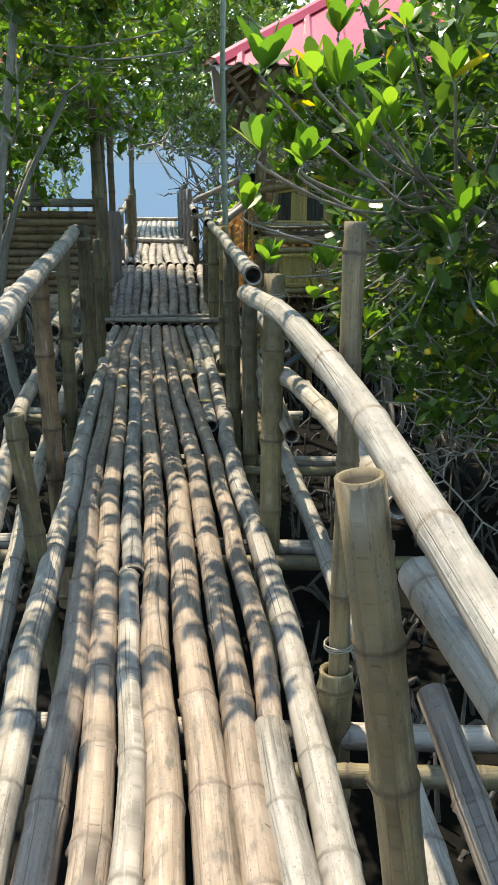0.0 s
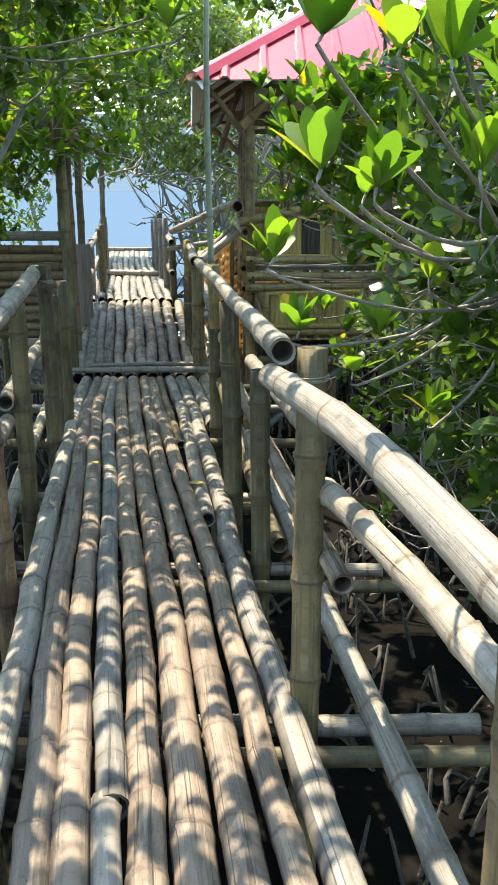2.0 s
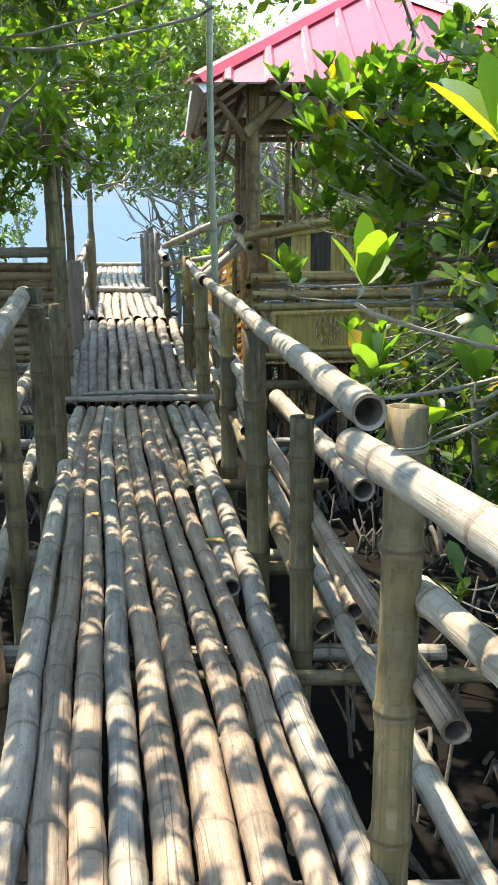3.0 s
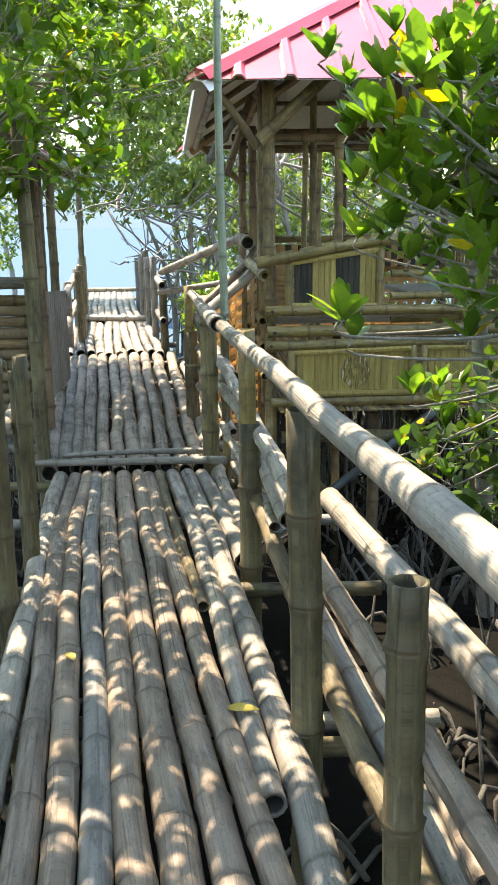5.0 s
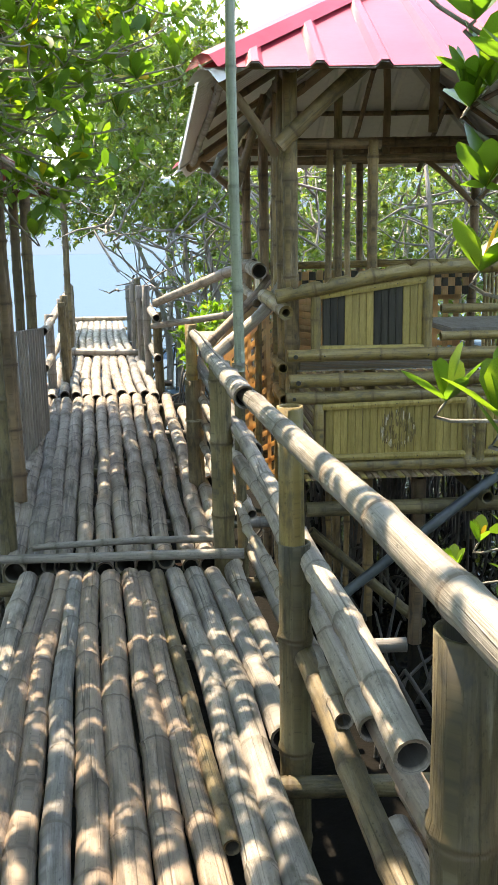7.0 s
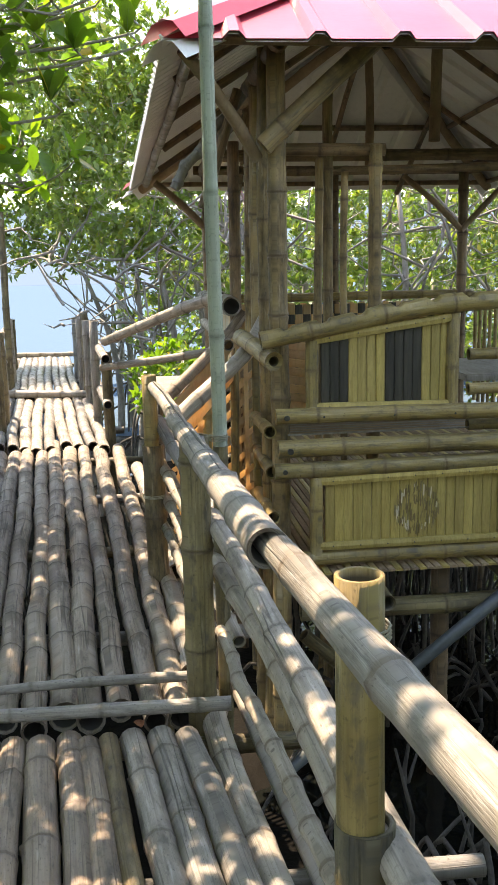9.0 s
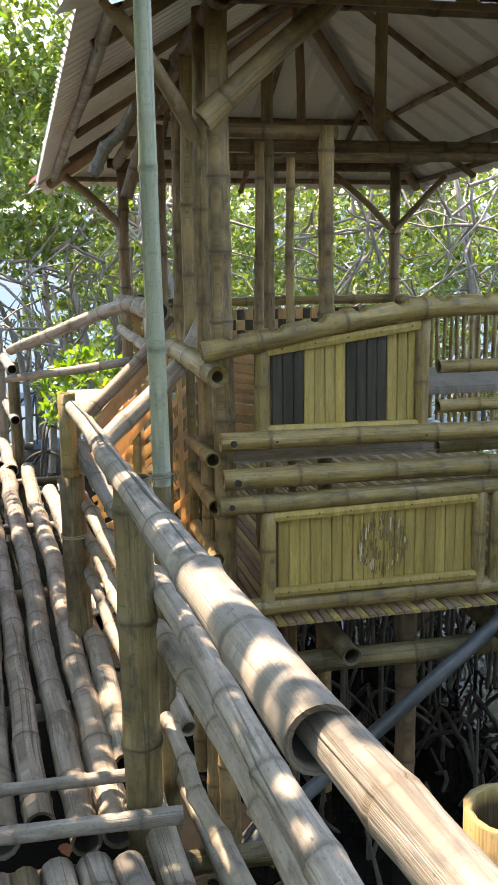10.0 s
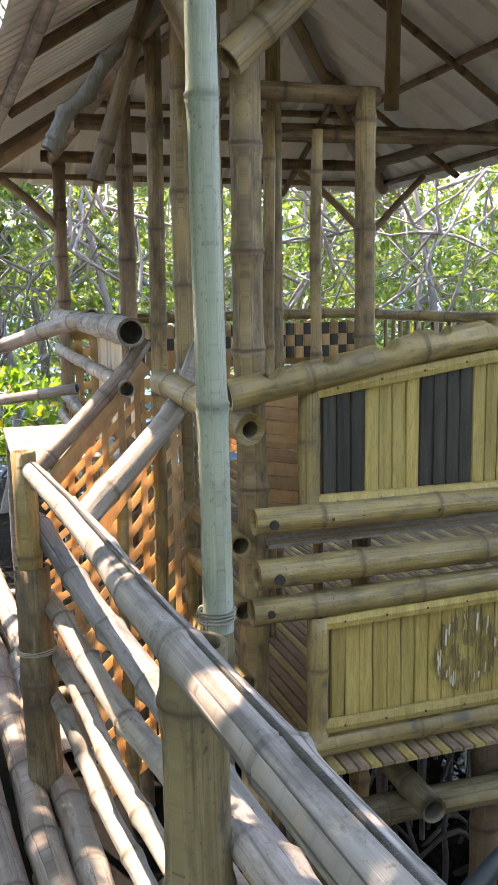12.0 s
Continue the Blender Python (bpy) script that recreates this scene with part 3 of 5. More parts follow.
culm("cross_tie", [(-1.25, 8.46, 0.09), (-0.8, 8.49, 0.097), (-0.30, 8.50, 0.092)], 0.016, 0.02, GREY, deck, 0.22, 32)

# second deck, greyer
second = [(-1.40, -1.86), (-1.30, -1.76), (-1.228, -1.662), (-1.15, -1.553), (-1.06, -1.444), (-0.955, -1.325), (-0.857, -1.217), (-0.757, -1.098), (-0.651, -0.974), (-0.545, -0.83), (-0.44, -0.68)]
rs = random.Random(5)
for i, (a, b) in enumerate(second):
    y0 = 8.36 + rs.uniform(-0.05, 0.08)
    y1 = 13.6 + rs.uniform(-0.3, 0.3)
    sl = (b - a) / (12.7 - 8.93)
    mid = (a + b) / 2 + rs.uniform(-0.012, 0.012)
    deck_pole([(a + sl * (y0 - 8.93), y0), (a, 8.93), (mid, 10.8), (b, 12.7), (b + sl * (y1 - 12.7), y1)], 0.046 + rs.uniform(-0.006, 0.008), 0.05 + rs.uniform(-0.006, 0.008), WORN, 40 + i)
deck_pole([(-0.36, 8.7), (-0.40, 9.7), (-0.46, 10.8)], 0.045, 0.04, PALE, 60, top=TOP - 0.005)
deck_pole([(-0.36, 9.9), (-0.44, 11.0), (-0.56, 12.6)], 0.045, 0.045, GREY, 61)
deck_pole([(-1.47, 9.0), (-1.66, 10.6)], 0.04, 0.045, GREY, 62, top=TOP + 0.01)
deck_pole([(-1.58, 10.2), (-1.80, 12.4)], 0.045, 0.045, GREY, 63, top=TOP + 0.01)

# third deck, sunlit, to the far tie
for i in range(10):
    x0 = -1.90 + i * 0.118
    x1 = x0 - 0.36
    deck_pole([(x0, 13.3 + rs.uniform(0, 0.3)), ((x0 + x1) / 2 + rs.uniform(-0.01, 0.01), 15), (x1, 16.9 + rs.uniform(-0.15, 0.15))], 0.05, 0.055, GREY, 70 + i, top=TOP + 0.02)
culm("cross_tie", [(-2.28, 16.95, 0.12), (-1.15, 16.75, 0.12)], 0.05, 0.045, PALE, deck, 0.3, 90)
for i in range(9):
    x0 = -2.26 + i * 0.118
    x1 = x0 - 0.62
    deck_pole([(x0, 17.0 + rs.uniform(0, 0.2)), ((x0 + x1) / 2, 20), (x1, 23.4 + rs.uniform(-0.1, 0.1))], 0.055, 0.055, GREY, 100 + i, top=TOP + 0.03)
culm("cross_tie", [(-2.95, 23.3, 0.12), (-1.75, 23.3, 0.12)], 0.05, 0.045, PALE, deck, 0.3, 120)

# joists below, some ends showing at the side
for i, (y, xl, xr, r) in enumerate([(0.4, -1.0, 0.9, 0.04), (2.02, -1.15, 0.75, 0.036), (2.2, -1.05, 0.95, 0.042), (3.36, -1.25, 0.68, 0.034), (3.52, -1.2, 0.62, 0.036), (4.5, -1.4, 0.72, 0.03), (4.68, -1.3, 0.53, 0.034),
                                    (5.46, -1.5, 0.32, 0.036), (5.6, -1.45, 0.35, 0.034), (6.66, -1.6, 0.38, 0.036), (7.6, -1.65, 0.36, 0.034), (8.32, -1.75, 0.1, 0.036), (9.3, -1.8, 0.0, 0.036),
                                    (10.6, -1.95, -0.2, 0.036), (11.9, -2.1, -0.3, 0.036), (13.3, -2.2, -0.5, 0.04), (15.0, -2.4, -0.7, 0.04), (16.8, -2.6, -0.9, 0.04), (20, -2.9, -1.2, 0.04), (23, -3.2, -1.5, 0.04)]):
    culm("joist", [(xl, y + 0.06, -0.078), ((xl + xr) / 2, y, -0.075), (xr, y - 0.04, -0.07)], r, r * 0.9, OLIVE if i % 2 else GREY, deck, 0.3, 130 + i, 10)


# ---- railings ----
rail_r = thing("bamboo_railing", (0.1, 3.5, 0), "bamboo railing of round posts and pale handrail along the boardwalk", "railing", "railings")


def post(x, y, top, r, mat, seed, parent, lean=(0, 0), bottom=-1.25, label=""):
    return culm("post", [(x, y, bottom), (x + lean[0] * 0.5, y + lean[1] * 0.5, (bottom + top) / 2), (x + lean[0], y + lean[1], top)], r, r * 0.95, mat, parent, 0.34, seed, 16, label, 0.003, knob=0.05)


post(0.50, 1.40, 1.0, 0.046, WEATHER, 201, rail_r, (-0.315, 0.0))
post(0.232, 2.13, 1.36, 0.031, WEATHER, 202, rail_r, (0.035, 0.14))
post(0.085, 3.42, 1.08, 0.045, OLIVE, 203, rail_r, (0.012, 0.12))
post(0.002, 4.58, 0.81, 0.042, OLIVE, 204, rail_r, (0, 0.02))
post(-0.10, 5.37, 0.99, 0.05, OLIVE, 205, rail_r)
post(-0.185, 6.72, 0.66, 0.05, OLIVE, 206, rail_r)
culm("post", [(-0.185, 6.72, 0.4), (-0.185, 6.72, 1.055)], 0.039, 0.038, YELLOW, rail_r, 0.5, 216, 16)
post(-0.33, 8.38, 0.98, 0.053, OLIVE, 207, rail_r)
post(-0.45, 9.78, 0.70, 0.055, WEATHER, 208, rail_r)
culm("post", [(-0.45, 9.78, 0.5), (-0.455, 9.78, 1.04)], 0.036, 0.035, YELLOW, rail_r, 0.4, 218, 16)
post(0.248, 2.19, 0.14, 0.05, OLIVE, 219, rail_r)
culm("handrail", [(0.60, -1.2, 0.70), (0.44, 0.2, 0.82), (0.33, 1.08, 0.913), (0.256, 1.67, 0.985), (0.175, 2.24, 1.036), (0.10, 2.85, 1.04), (-0.012, 3.52, 1.005)], 0.038, 0.035, PALE, rail_r, 0.42, 221, 20)
culm("handrail", [(0.012, 3.5, 1.075), (-0.05, 4.4, 1.055), (-0.13, 5.4, 1.045), (-0.278, 6.7, 1.055), (-0.328, 7.25, 1.053)], 0.037, 0.0255, PALE, rail_r, 0.36, 222, 20)
culm("handrail", [(-0.308, 6.85, 1.066), (-0.335, 7.4, 1.05), (-0.366, 8.35, 1.008), (-0.405, 9.2, 0.997), (-0.46, 9.98, 0.985)], 0.0345, 0.027, GREY, rail_r, 0.34, 223, 20)
culm("rail", [(0.60, -0.8, 0.74), (0.42, 0.8, 0.735), (0.325, 1.57, 0.73)], 0.046, 0.042, PALE, rail_r, 0.34, 231)
culm("rail", [(0.375, 2.05, 0.69), (0.27, 2.8, 0.70), (0.145, 3.55, 0.675)], 0.036, 0.034, PALE, rail_r, 0.3, 230)
culm("rail", [(0.55, 0.4, 0.1), (0.42, 1.1, 0.35), (0.352, 1.52, 0.505)], 0.031, 0.03, TAN, rail_r, 0.3, 232)
culm("rail", [(0.44, 1.2, -0.02), (0.37, 2.4, -0.01), (0.28, 3.5, 0.02), (0.10, 5.2, 0.08), (0.0, 6.2, 0.1)], 0.042, 0.036, PALE, rail_r, 0.33, 233)
culm("rail", [(0.165, 3.3, 0.485), (0.08, 4.4, 0.45), (-0.02, 5.6, 0.42), (-0.09, 6.6, 0.4)], 0.03, 0.03, TAN, rail_r, 0.3, 234)
culm("rail", [(0.175, 4.38, 0.625), (0.085, 5.1, 0.64), (0.0, 5.64, 0.655)], 0.037, 0.034, PALE, rail_r, 0.3, 235)
culm("rail", [(-0.09, 5.7, 0.60), (-0.115, 6.38, 0.62), (-0.16, 7.1, 0.62), (-0.27, 8.5, 0.68)], 0.036, 0.03, GREY, rail_r, 0.3, 245)
culm("rail", [(-0.10, 6.3, 0.33), (-0.15, 7.0, 0.31), (-0.205, 7.7, 0.285), (-0.255, 8.45, 0.27)], 0.024, 0.02, PALE, rail_r, 0.2, 246, wave=0.01, knob=0.1)
culm("rail", [(0.2, 4.62, 0.1), (0.17, 5.3, 0.12), (0.05, 6.3, 0.15)], 0.034, 0.032, TAN, rail_r, 0.26, 247)
culm("rail", [(-0.078, 6.1, 0.43), (-0.13, 7.0, 0.46), (-0.19, 7.9, 0.49), (-0.26, 8.7, 0.48)], 0.034, 0.032, PALE, rail_r, 0.3, 236)
culm("rail", [(0.09, 4.6, 0.06), (0.003, 5.35, 0.115), (-0.1, 6.11, 0.26), (-0.17, 6.75, 0.33)], 0.036, 0.032, WEATHER, rail_r, 0.3, 237)
culm("rail", [(-0.20, 8.1, 0.62), (-0.33, 9.3, 0.68), (-0.42, 9.9, 0.80)], 0.036, 0.032, GREY, rail_r, 0.3, 238, wave=0.012, knob=0.13)
culm("rail", [(-0.22, 8.7, 0.44), (-0.33, 9.3, 0.52), (-0.43, 10.0, 0.60)], 0.03, 0.028, PALE, rail_r, 0.24, 239, wave=0.012, knob=0.13)
culm("rail", [(-0.18, 8.5, 0.2), (-0.32, 9.2, 0.34), (-0.43, 10.0, 0.46)], 0.026, 0.024, PALE, rail_r, 0.2, 240, wave=0.012, knob=0.13)
culm("rail", [(-0.24, 8.8, 0.1), (-0.33, 9.3, 0.2), (-0.43, 10.0, 0.34)], 0.026, 0.022, PALE, rail_r, 0.2, 241, wave=0.012, knob=0.13)

v, f = tubes([(np.array([(-0.333, 7.35, 1.084), (-0.351, 7.9, 1.060), (-0.366, 8.35, 1.039), (-0.385, 8.75, 1.033), (-0.405, 9.2, 1.026), (-0.444, 9.75, 1.017)]), np.array([0.0015, 0.0045, 0.0032, 0.005, 0.0035, 0.0015]))], 6)
mesh_object("split", v.tolist(), f, SLATDARK, rail_r, "long dark drying split along the handrail")

rail_l = thing("bamboo_railing", (-1.05, 5, 0), "bamboo railing of olive posts and grey handrail beside the boardwalk", "railing", "railings")
post(-0.725, 3.2, 0.60, 0.04, OLIVE, 251, rail_l, (-0.154, 0.0))
post(-0.995, 4.42, 0.98, 0.05, BROWN, 252, rail_l, (-0.04, 0.0))
post(-1.10, 5.3, 1.0, 0.042, OLIVE, 253, rail_l)
post(-1.165, 6.35, 1.08, 0.046, OLIVE, 254, rail_l)
post(-1.15, 6.85, 0.95, 0.035, OLIVE, 255, rail_l)
post(-1.37, 8.55, 2.05, 0.045, OLIVE, 256, rail_l, (-0.05, 0.1))
post(-1.28, 7.4, 0.8, 0.04, OLIVE, 257, rail_l)
culm("handrail", [(-0.45, 0.0, 0.98), (-0.834, 2.96, 1.0), (-0.99, 4.2, 1.0), (-1.17, 5.9, 1.03), (-1.23, 6.45, 1.04)], 0.048, 0.042, GREY, rail_l, 0.32, 261, 16)
culm("rail", [(-0.75, 1.9, 0.3), (-0.93, 3.1, 0.34), (-1.12, 4.25, 0.35), (-1.25, 5.6, 0.36)], 0.042, 0.038, PALE, rail_l, 0.3, 262)
culm("rail", [(-0.70, 1.6, -0.03), (-0.88, 2.9, -0.02), (-1.12, 4.6, 0.0), (-1.4, 7.4, 0.02)], 0.04, 0.036, PALE, rail_l, 0.3, 263)
culm("rail", [(-1.15, 5.2, 0.55), (-1.3, 6.8, 0.55), (-1.45, 8.4, 0.5)], 0.04, 0.036, PALE, rail_l, 0.3, 264)

rail_f = thing("bamboo_railing", (-1.4, 16, 0), "sunlit grey bamboo railing at the seaward end of the boardwalk", "railing", "railings")
for i, (x, y, top, r) in enumerate([(-0.80, 13.7, 0.86, 0.05), (-1.0, 15.6, 0.95, 0.05), (-1.12, 16.2, 1.05, 0.045), (-1.2, 17.3, 1.1, 0.05), (-1.33, 18.2, 1.03, 0.045), (-0.96, 14.75, 1.1, 0.045), (-1.92, 14.9, 1.0, 0.05), (-1.98, 15.4, 0.8, 0.045), (-1.95, 13.9, 0.85, 0.05), (-1.88, 14.4, 0.95, 0.045),
                                    (-2.15, 16.2, 0.9, 0.05), (-2.34, 18.7, 1.0, 0.05), (-2.28, 18.03, 2.45, 0.05), (-2.5, 19.5, 0.95, 0.05), (-1.55, 20.5, 0.9, 0.05), (-2.62, 21, 0.9, 0.05)]):
    post(x, y, top, r, GREY if i % 3 else OLIVE, 270 + i, rail_f)
culm("rail", [(-0.82, 13.75, 0.95), (-0.45, 13.2, 1.12), (-0.1, 12.6, 1.28), (0.12, 12.2, 1.36)], 0.042, 0.05, GREY, rail_f, 0.35, 290)
culm("rail", [(-0.85, 13.7, 0.72), (-0.3, 13.2, 0.82), (0.1, 12.9, 0.9)], 0.034, 0.036, PALE, rail_f, 0.35, 291)
culm("rail", [(-0.80, 13.4, 0.82), (-1.0, 15.6, 0.85), (-1.25, 18.2, 0.92)], 0.04, 0.04, GREY, rail_f, 0.35, 292)
culm("rail", [(-0.80, 13.5, 0.4), (-1.0, 15.6, 0.42), (-1.25, 18.2, 0.45)], 0.04, 0.04, GREY, rail_f, 0.35, 293)
culm("rail", [(-1.80, 12.6, 0.78), (-2.1, 15.6, 0.8), (-2.5, 19.5, 0.85)], 0.04, 0.04, PALE, rail_f, 0.35, 294)
culm("rail", [(-1.85, 12.9, 0.4), (-2.1, 15.6, 0.42), (-2.5, 19.5, 0.45)], 0.04, 0.04, PALE, rail_f, 0.35, 295)

tall = thing("bamboo_flagpole", (-0.235, 8.6, -1.2), "tall slim greenish bamboo pole standing behind the railing", "pole")
culm("pole", [(-0.225, 8.62, 0.90), (-0.235, 8.6, 2.2), (-0.215, 8.62, 3.6), (-0.2, 8.62, 4.6)], 0.027, 0.02, GREENP, tall, 0.44, 301, 18, wave=0.002)
culm("pole_foot", [(-0.222, 8.62, -1.25), (-0.225, 8.62, 0.93)], 0.027, 0.028, OLIVE, tall, 0.34, 302, 14)


def lashing(centre, axis, r, turns, seed, parent):
    """Twine wound round a pole, with two loose ends."""
    rng = random.Random(seed)
    ax = Vector(axis).normalized()
    u = ax.orthogonal().normalized()
    w = ax.cross(u)
    pts = []
    for k in range(turns * 12 + 1):
        an = k * math.pi / 6
        pts.append(tuple(Vector(centre) + (u * math.cos(an) + w * math.sin(an)) * (r + 0.003) + ax * (k / 12 * 0.006 + rng.uniform(-0.0012, 0.0012))))
    end = Vector(pts[-1])
    for k in range(1, 6):
        pts.append(tuple(end + u * 0.008 * k + Vector((rng.uniform(-0.01, 0.01), rng.uniform(-0.01, 0.01), -0.006 * k * k * 0.4))))
    v, f = tubes([(np.array(pts), np.full(len(pts), 0.0022))], 5)
    mesh_object("twine", v.tolist(), f, TWINE, parent, "pale nylon twine lashing")


lashing((-0.185, 6.72, 0.955), (0, 0, 1), 0.038, 4, 1, rail_r)
lashing((0.0966, 3.535, 0.99), (0, 0, 1), 0.047, 3, 2, rail_r)
lashing((-0.33, 8.38, 0.06), (0, 0, 1), 0.055, 3, 3, rail_r)
lashing((-0.45, 9.78, 0.44), (0, 0, 1), 0.056, 3, 4, rail_r)
lashing((0.2515, 2.208, 0.2), (0, 0, 1), 0.038, 3, 5, rail_r)
lashing((-1.165, 6.35, 0.98), (0, 0, 1), 0.048, 4, 6, rail_l)
lashing((-0.23, 8.61, 0.92), (0, 0, 1), 0.029, 4, 7, tall)


# ---- gazebo ----
gz = thing("gazebo", (1.3, 11.7, 0), "open bamboo gazebo with a red metal roof on stilts", "gazebo")


def box_bm(corners_from, corners_to):
    bm = bmesh.new()
    bmesh.ops.create_cube(bm, size=1)
    a, b = Vector(corners_from), Vector(corners_to)
    for v in bm.verts:
        v.co = Vector((a[i] + (b[i] - a[i]) * (v.co[i] + 0.5) for i in range(3)))
    return bm


def strip(name, a, b, w, d, mat, parent, face=(0, 1, 0), label=""):
    """A split-bamboo strip from a to b, w wide and d thick, bowed towards -face."""
    a, b, n = Vector(a), Vector(b), Vector(face).normalized()
    t = (b - a).normalized()
    s = t.cross(n).normalized()
    v, f = [], []
    prof = ((-0.5, 0.0), (-0.42, -0.75), (0.0, -1.0), (0.42, -0.75), (0.5, 0.0))
    for e in (a, b):
        for u, h in prof:
            v.append(tuple(e + s * (u * w) + n * (h * d)))
    for j in range(4):
        f.append((j, j + 1, 6 + j, 5 + j))
    f += [(4, 3, 2, 1, 0), (5, 6, 7, 8, 9), (0, 5, 9, 4)]
    return mesh_object(name, v, f, mat, parent, label, False)


FL = 0.22
# posts: corner, inner and rear ones
for i, (x, y, top, r, mat) in enumerate([(0.13, 9.5, 2.5, 0.046, CORNER), (0.69, 9.97, 2.12, 0.036, CORNER), (0.555, 10.05, 2.0, 0.02, CORNER), (0.56, 10.48, 2.5, 0.032, CORNER), (0.47, 10.3, 2.1, 0.025, CORNER),
                                         (0.10, 9.72, 2.5, 0.032, CORNER), (0.12, 10.16, 2.5, 0.034, CORNER), (0.16, 10.72, 2.5, 0.036, CORNER), (0.11, 11.1, 2.3, 0.04, BROWN), (0.16, 13.9, 2.45, 0.05, BROWN),
                                         (2.57, 13.83, 2.45, 0.05, BROWN), (2.57, 9.5, 2.5, 0.055, YELLOW), (2.7, 11.7, 2.45, 0.05, BROWN), (1.37, 13.95, 2.45, 0.04, BROWN)]):
    culm("post", [(x, y, -1.25), (x, y, 1.0), (x + 0.01, y, top)], r, r * 0.92, mat, gz, 0.33, 320 + i, 14, knob=0.05)

# logs of the front wall
culm("log", [(0.03, 9.38, 1.212), (0.36, 9.38, 1.272), (0.67, 9.38, 1.33), (1.14, 9.38, 1.37), (2.7, 9.38, 1.36)], 0.042, 0.048, YELLOW, gz, 0.34, 341, 20, notches=[(0.12 + 0.168 * k, 0.027 + 0.004 * (k % 3)) for k in range(12)])
culm("log", [(0.09, 9.36, 0.878), (1.3, 9.36, 0.868), (2.7, 9.36, 0.86)], 0.036, 0.04, YELLOW, gz, 0.34, 342, 16, wall=0.55)
culm("log", [(0.10, 9.37, 0.727), (1.3, 9.37, 0.733), (2.7, 9.37, 0.73)], 0.042, 0.044, YELLOW, gz, 0.34, 343, 16, wall=0.55)
culm("log", [(0.08, 9.37, 0.634), (1.3, 9.37, 0.638), (2.7, 9.37, 0.63)], 0.036, 0.038, YELLOW, gz, 0.34, 344, 16, wall=0.55)
culm("log", [(0.12, 9.37, 0.215), (1.3, 9.37, 0.222), (2.7, 9.37, 0.22)], 0.034, 0.036, YELLOW, gz, 0.34, 345, 16, wall=0.55)
culm("log", [(0.20, 9.40, -0.05), (1.3, 9.40, -0.052), (2.8, 9.40, -0.05)], 0.045, 0.045, OLIVE, gz, 0.34, 346, 16)
culm("log", [(0.085, 9.36, 1.125), (0.06, 9.6, 1.15), (0.02, 10.1, 1.19)], 0.042, 0.042, YELLOW, gz, 0.3, 347, 16, wall=0.55)
culm("log", [(0.05, 10.72, 1.325), (0.08, 12.2, 1.33), (0.12, 14.0, 1.33)], 0.058, 0.055, PALE, gz, 0.34, 348, 16)
for i, z in enumerate((1.08, 0.92, 0.76)):
    culm("log", [(1.0, 9.44, z + 0.04), (2.6, 9.44, z + 0.05)], 0.028, 0.026, YELLOW, gz, 0.34, 349 + i, 12)
for i, (z, x) in enumerate(((0.80, 0.02), (0.62, 0.03), (0.40, 0.03), (1.1, 0.03))):
    culm("log", [(x, 10.75, z), (x + 0.04, 12.4, z), (x + 0.08, 13.9, z)], 0.034, 0.034, PALE, gz, 0.3, 355 + i, 12)
    if i < 3:
        culm("log", [(x + 0.05, 9.42, z), (x + 0.05, 9.95, z)], 0.03, 0.03, YELLOW, gz, 0.3, 360 + i, 12)


def nails(p, a, b, n, y):
    """A row of nail heads along a frame strip from a to b, given as (x, z)."""
    for k in range(n):
        f = (k + 0.5) / n
        bm = bmesh.new()
        bmesh.ops.create_icosphere(bm, subdivisions=1, radius=0.0042, matrix=Matrix.Translation((a[0] + (b[0] - a[0]) * f, y, a[1] + (b[1] - a[1]) * f)))
        part("nail", bm, SLATDARK, p)


def panel(x0, x1, zl0, zl1, zh0, zh1, y, bands, seed):
    """Front panel of upright split-bamboo slats in a frame; the top and bottom edges may slope."""
    rng = random.Random(seed)
    p = mesh_object("panel", [(x0, y + 0.012, zl0), (x1, y + 0.012, zl1), (x1, y + 0.012, zh1), (x0, y + 0.012, zh0), (x0, y + 0.02, zl0), (x1, y + 0.02, zl1), (x1, y + 0.02, zh1), (x0, y + 0.02, zh0)],
                    [(0, 1, 2, 3), (7, 6, 5, 4), (0, 4, 5, 1), (1, 5, 6, 2), (2, 6, 7, 3), (3, 7, 4, 0)], TIMBER, gz, "upright split-bamboo panel in a frame", False)
    n = int((x1 - x0) / 0.042)
    for i in range(n):
        f0, f1 = i / n, (i + 1) / n
        f = (f0 + f1) / 2
        x = x0 + (x1 - x0) * f
        mat = SLAT
        for a, b, mt in bands:
            if a <= f < b:
                mat = mt
        lo, hi = zl0 + (zl1 - zl0) * f, zh0 + (zh1 - zh0) * f
        strip("slat", (x, y + rng.uniform(0, 0.004), lo), (x + rng.uniform(-0.002, 0.002), y + rng.uniform(0, 0.004), hi), (x1 - x0) / n * 0.985, 0.005, mat, p)
    for a, b in (((x0 - 0.03, zl0 - 0.01), (x1 + 0.03, zl1 - 0.01)), ((x0 - 0.03, zh0 + 0.01), (x1 + 0.03, zh1 + 0.01))):
        strip("frame", (a[0], y - 0.012, a[1]), (b[0], y - 0.012, b[1]), 0.04, 0.016, SLAT, p)
        nails(p, a, b, int((x1 - x0) / 0.11), y - 0.027)
    for x, lo, hi in ((x0 - 0.035, zl0, zh0), (x1 + 0.02, zl1, zh1)):
        culm("frame", [(x, y - 0.005, lo - 0.05), (x, y - 0.005, hi + 0.03)], 0.03, 0.03, YELLOW, p, 0.4, seed, 12)
    return p


panel(0.30, 0.89, 0.922, 0.915, 1.20, 1.29, 9.40, [(0.0, 0.24, SLATDARK), (0.5, 0.76, SLATDARK)], 1)
panel(0.31, 1.14, 0.285, 0.285, 0.568, 0.59, 9.37, [], 2)
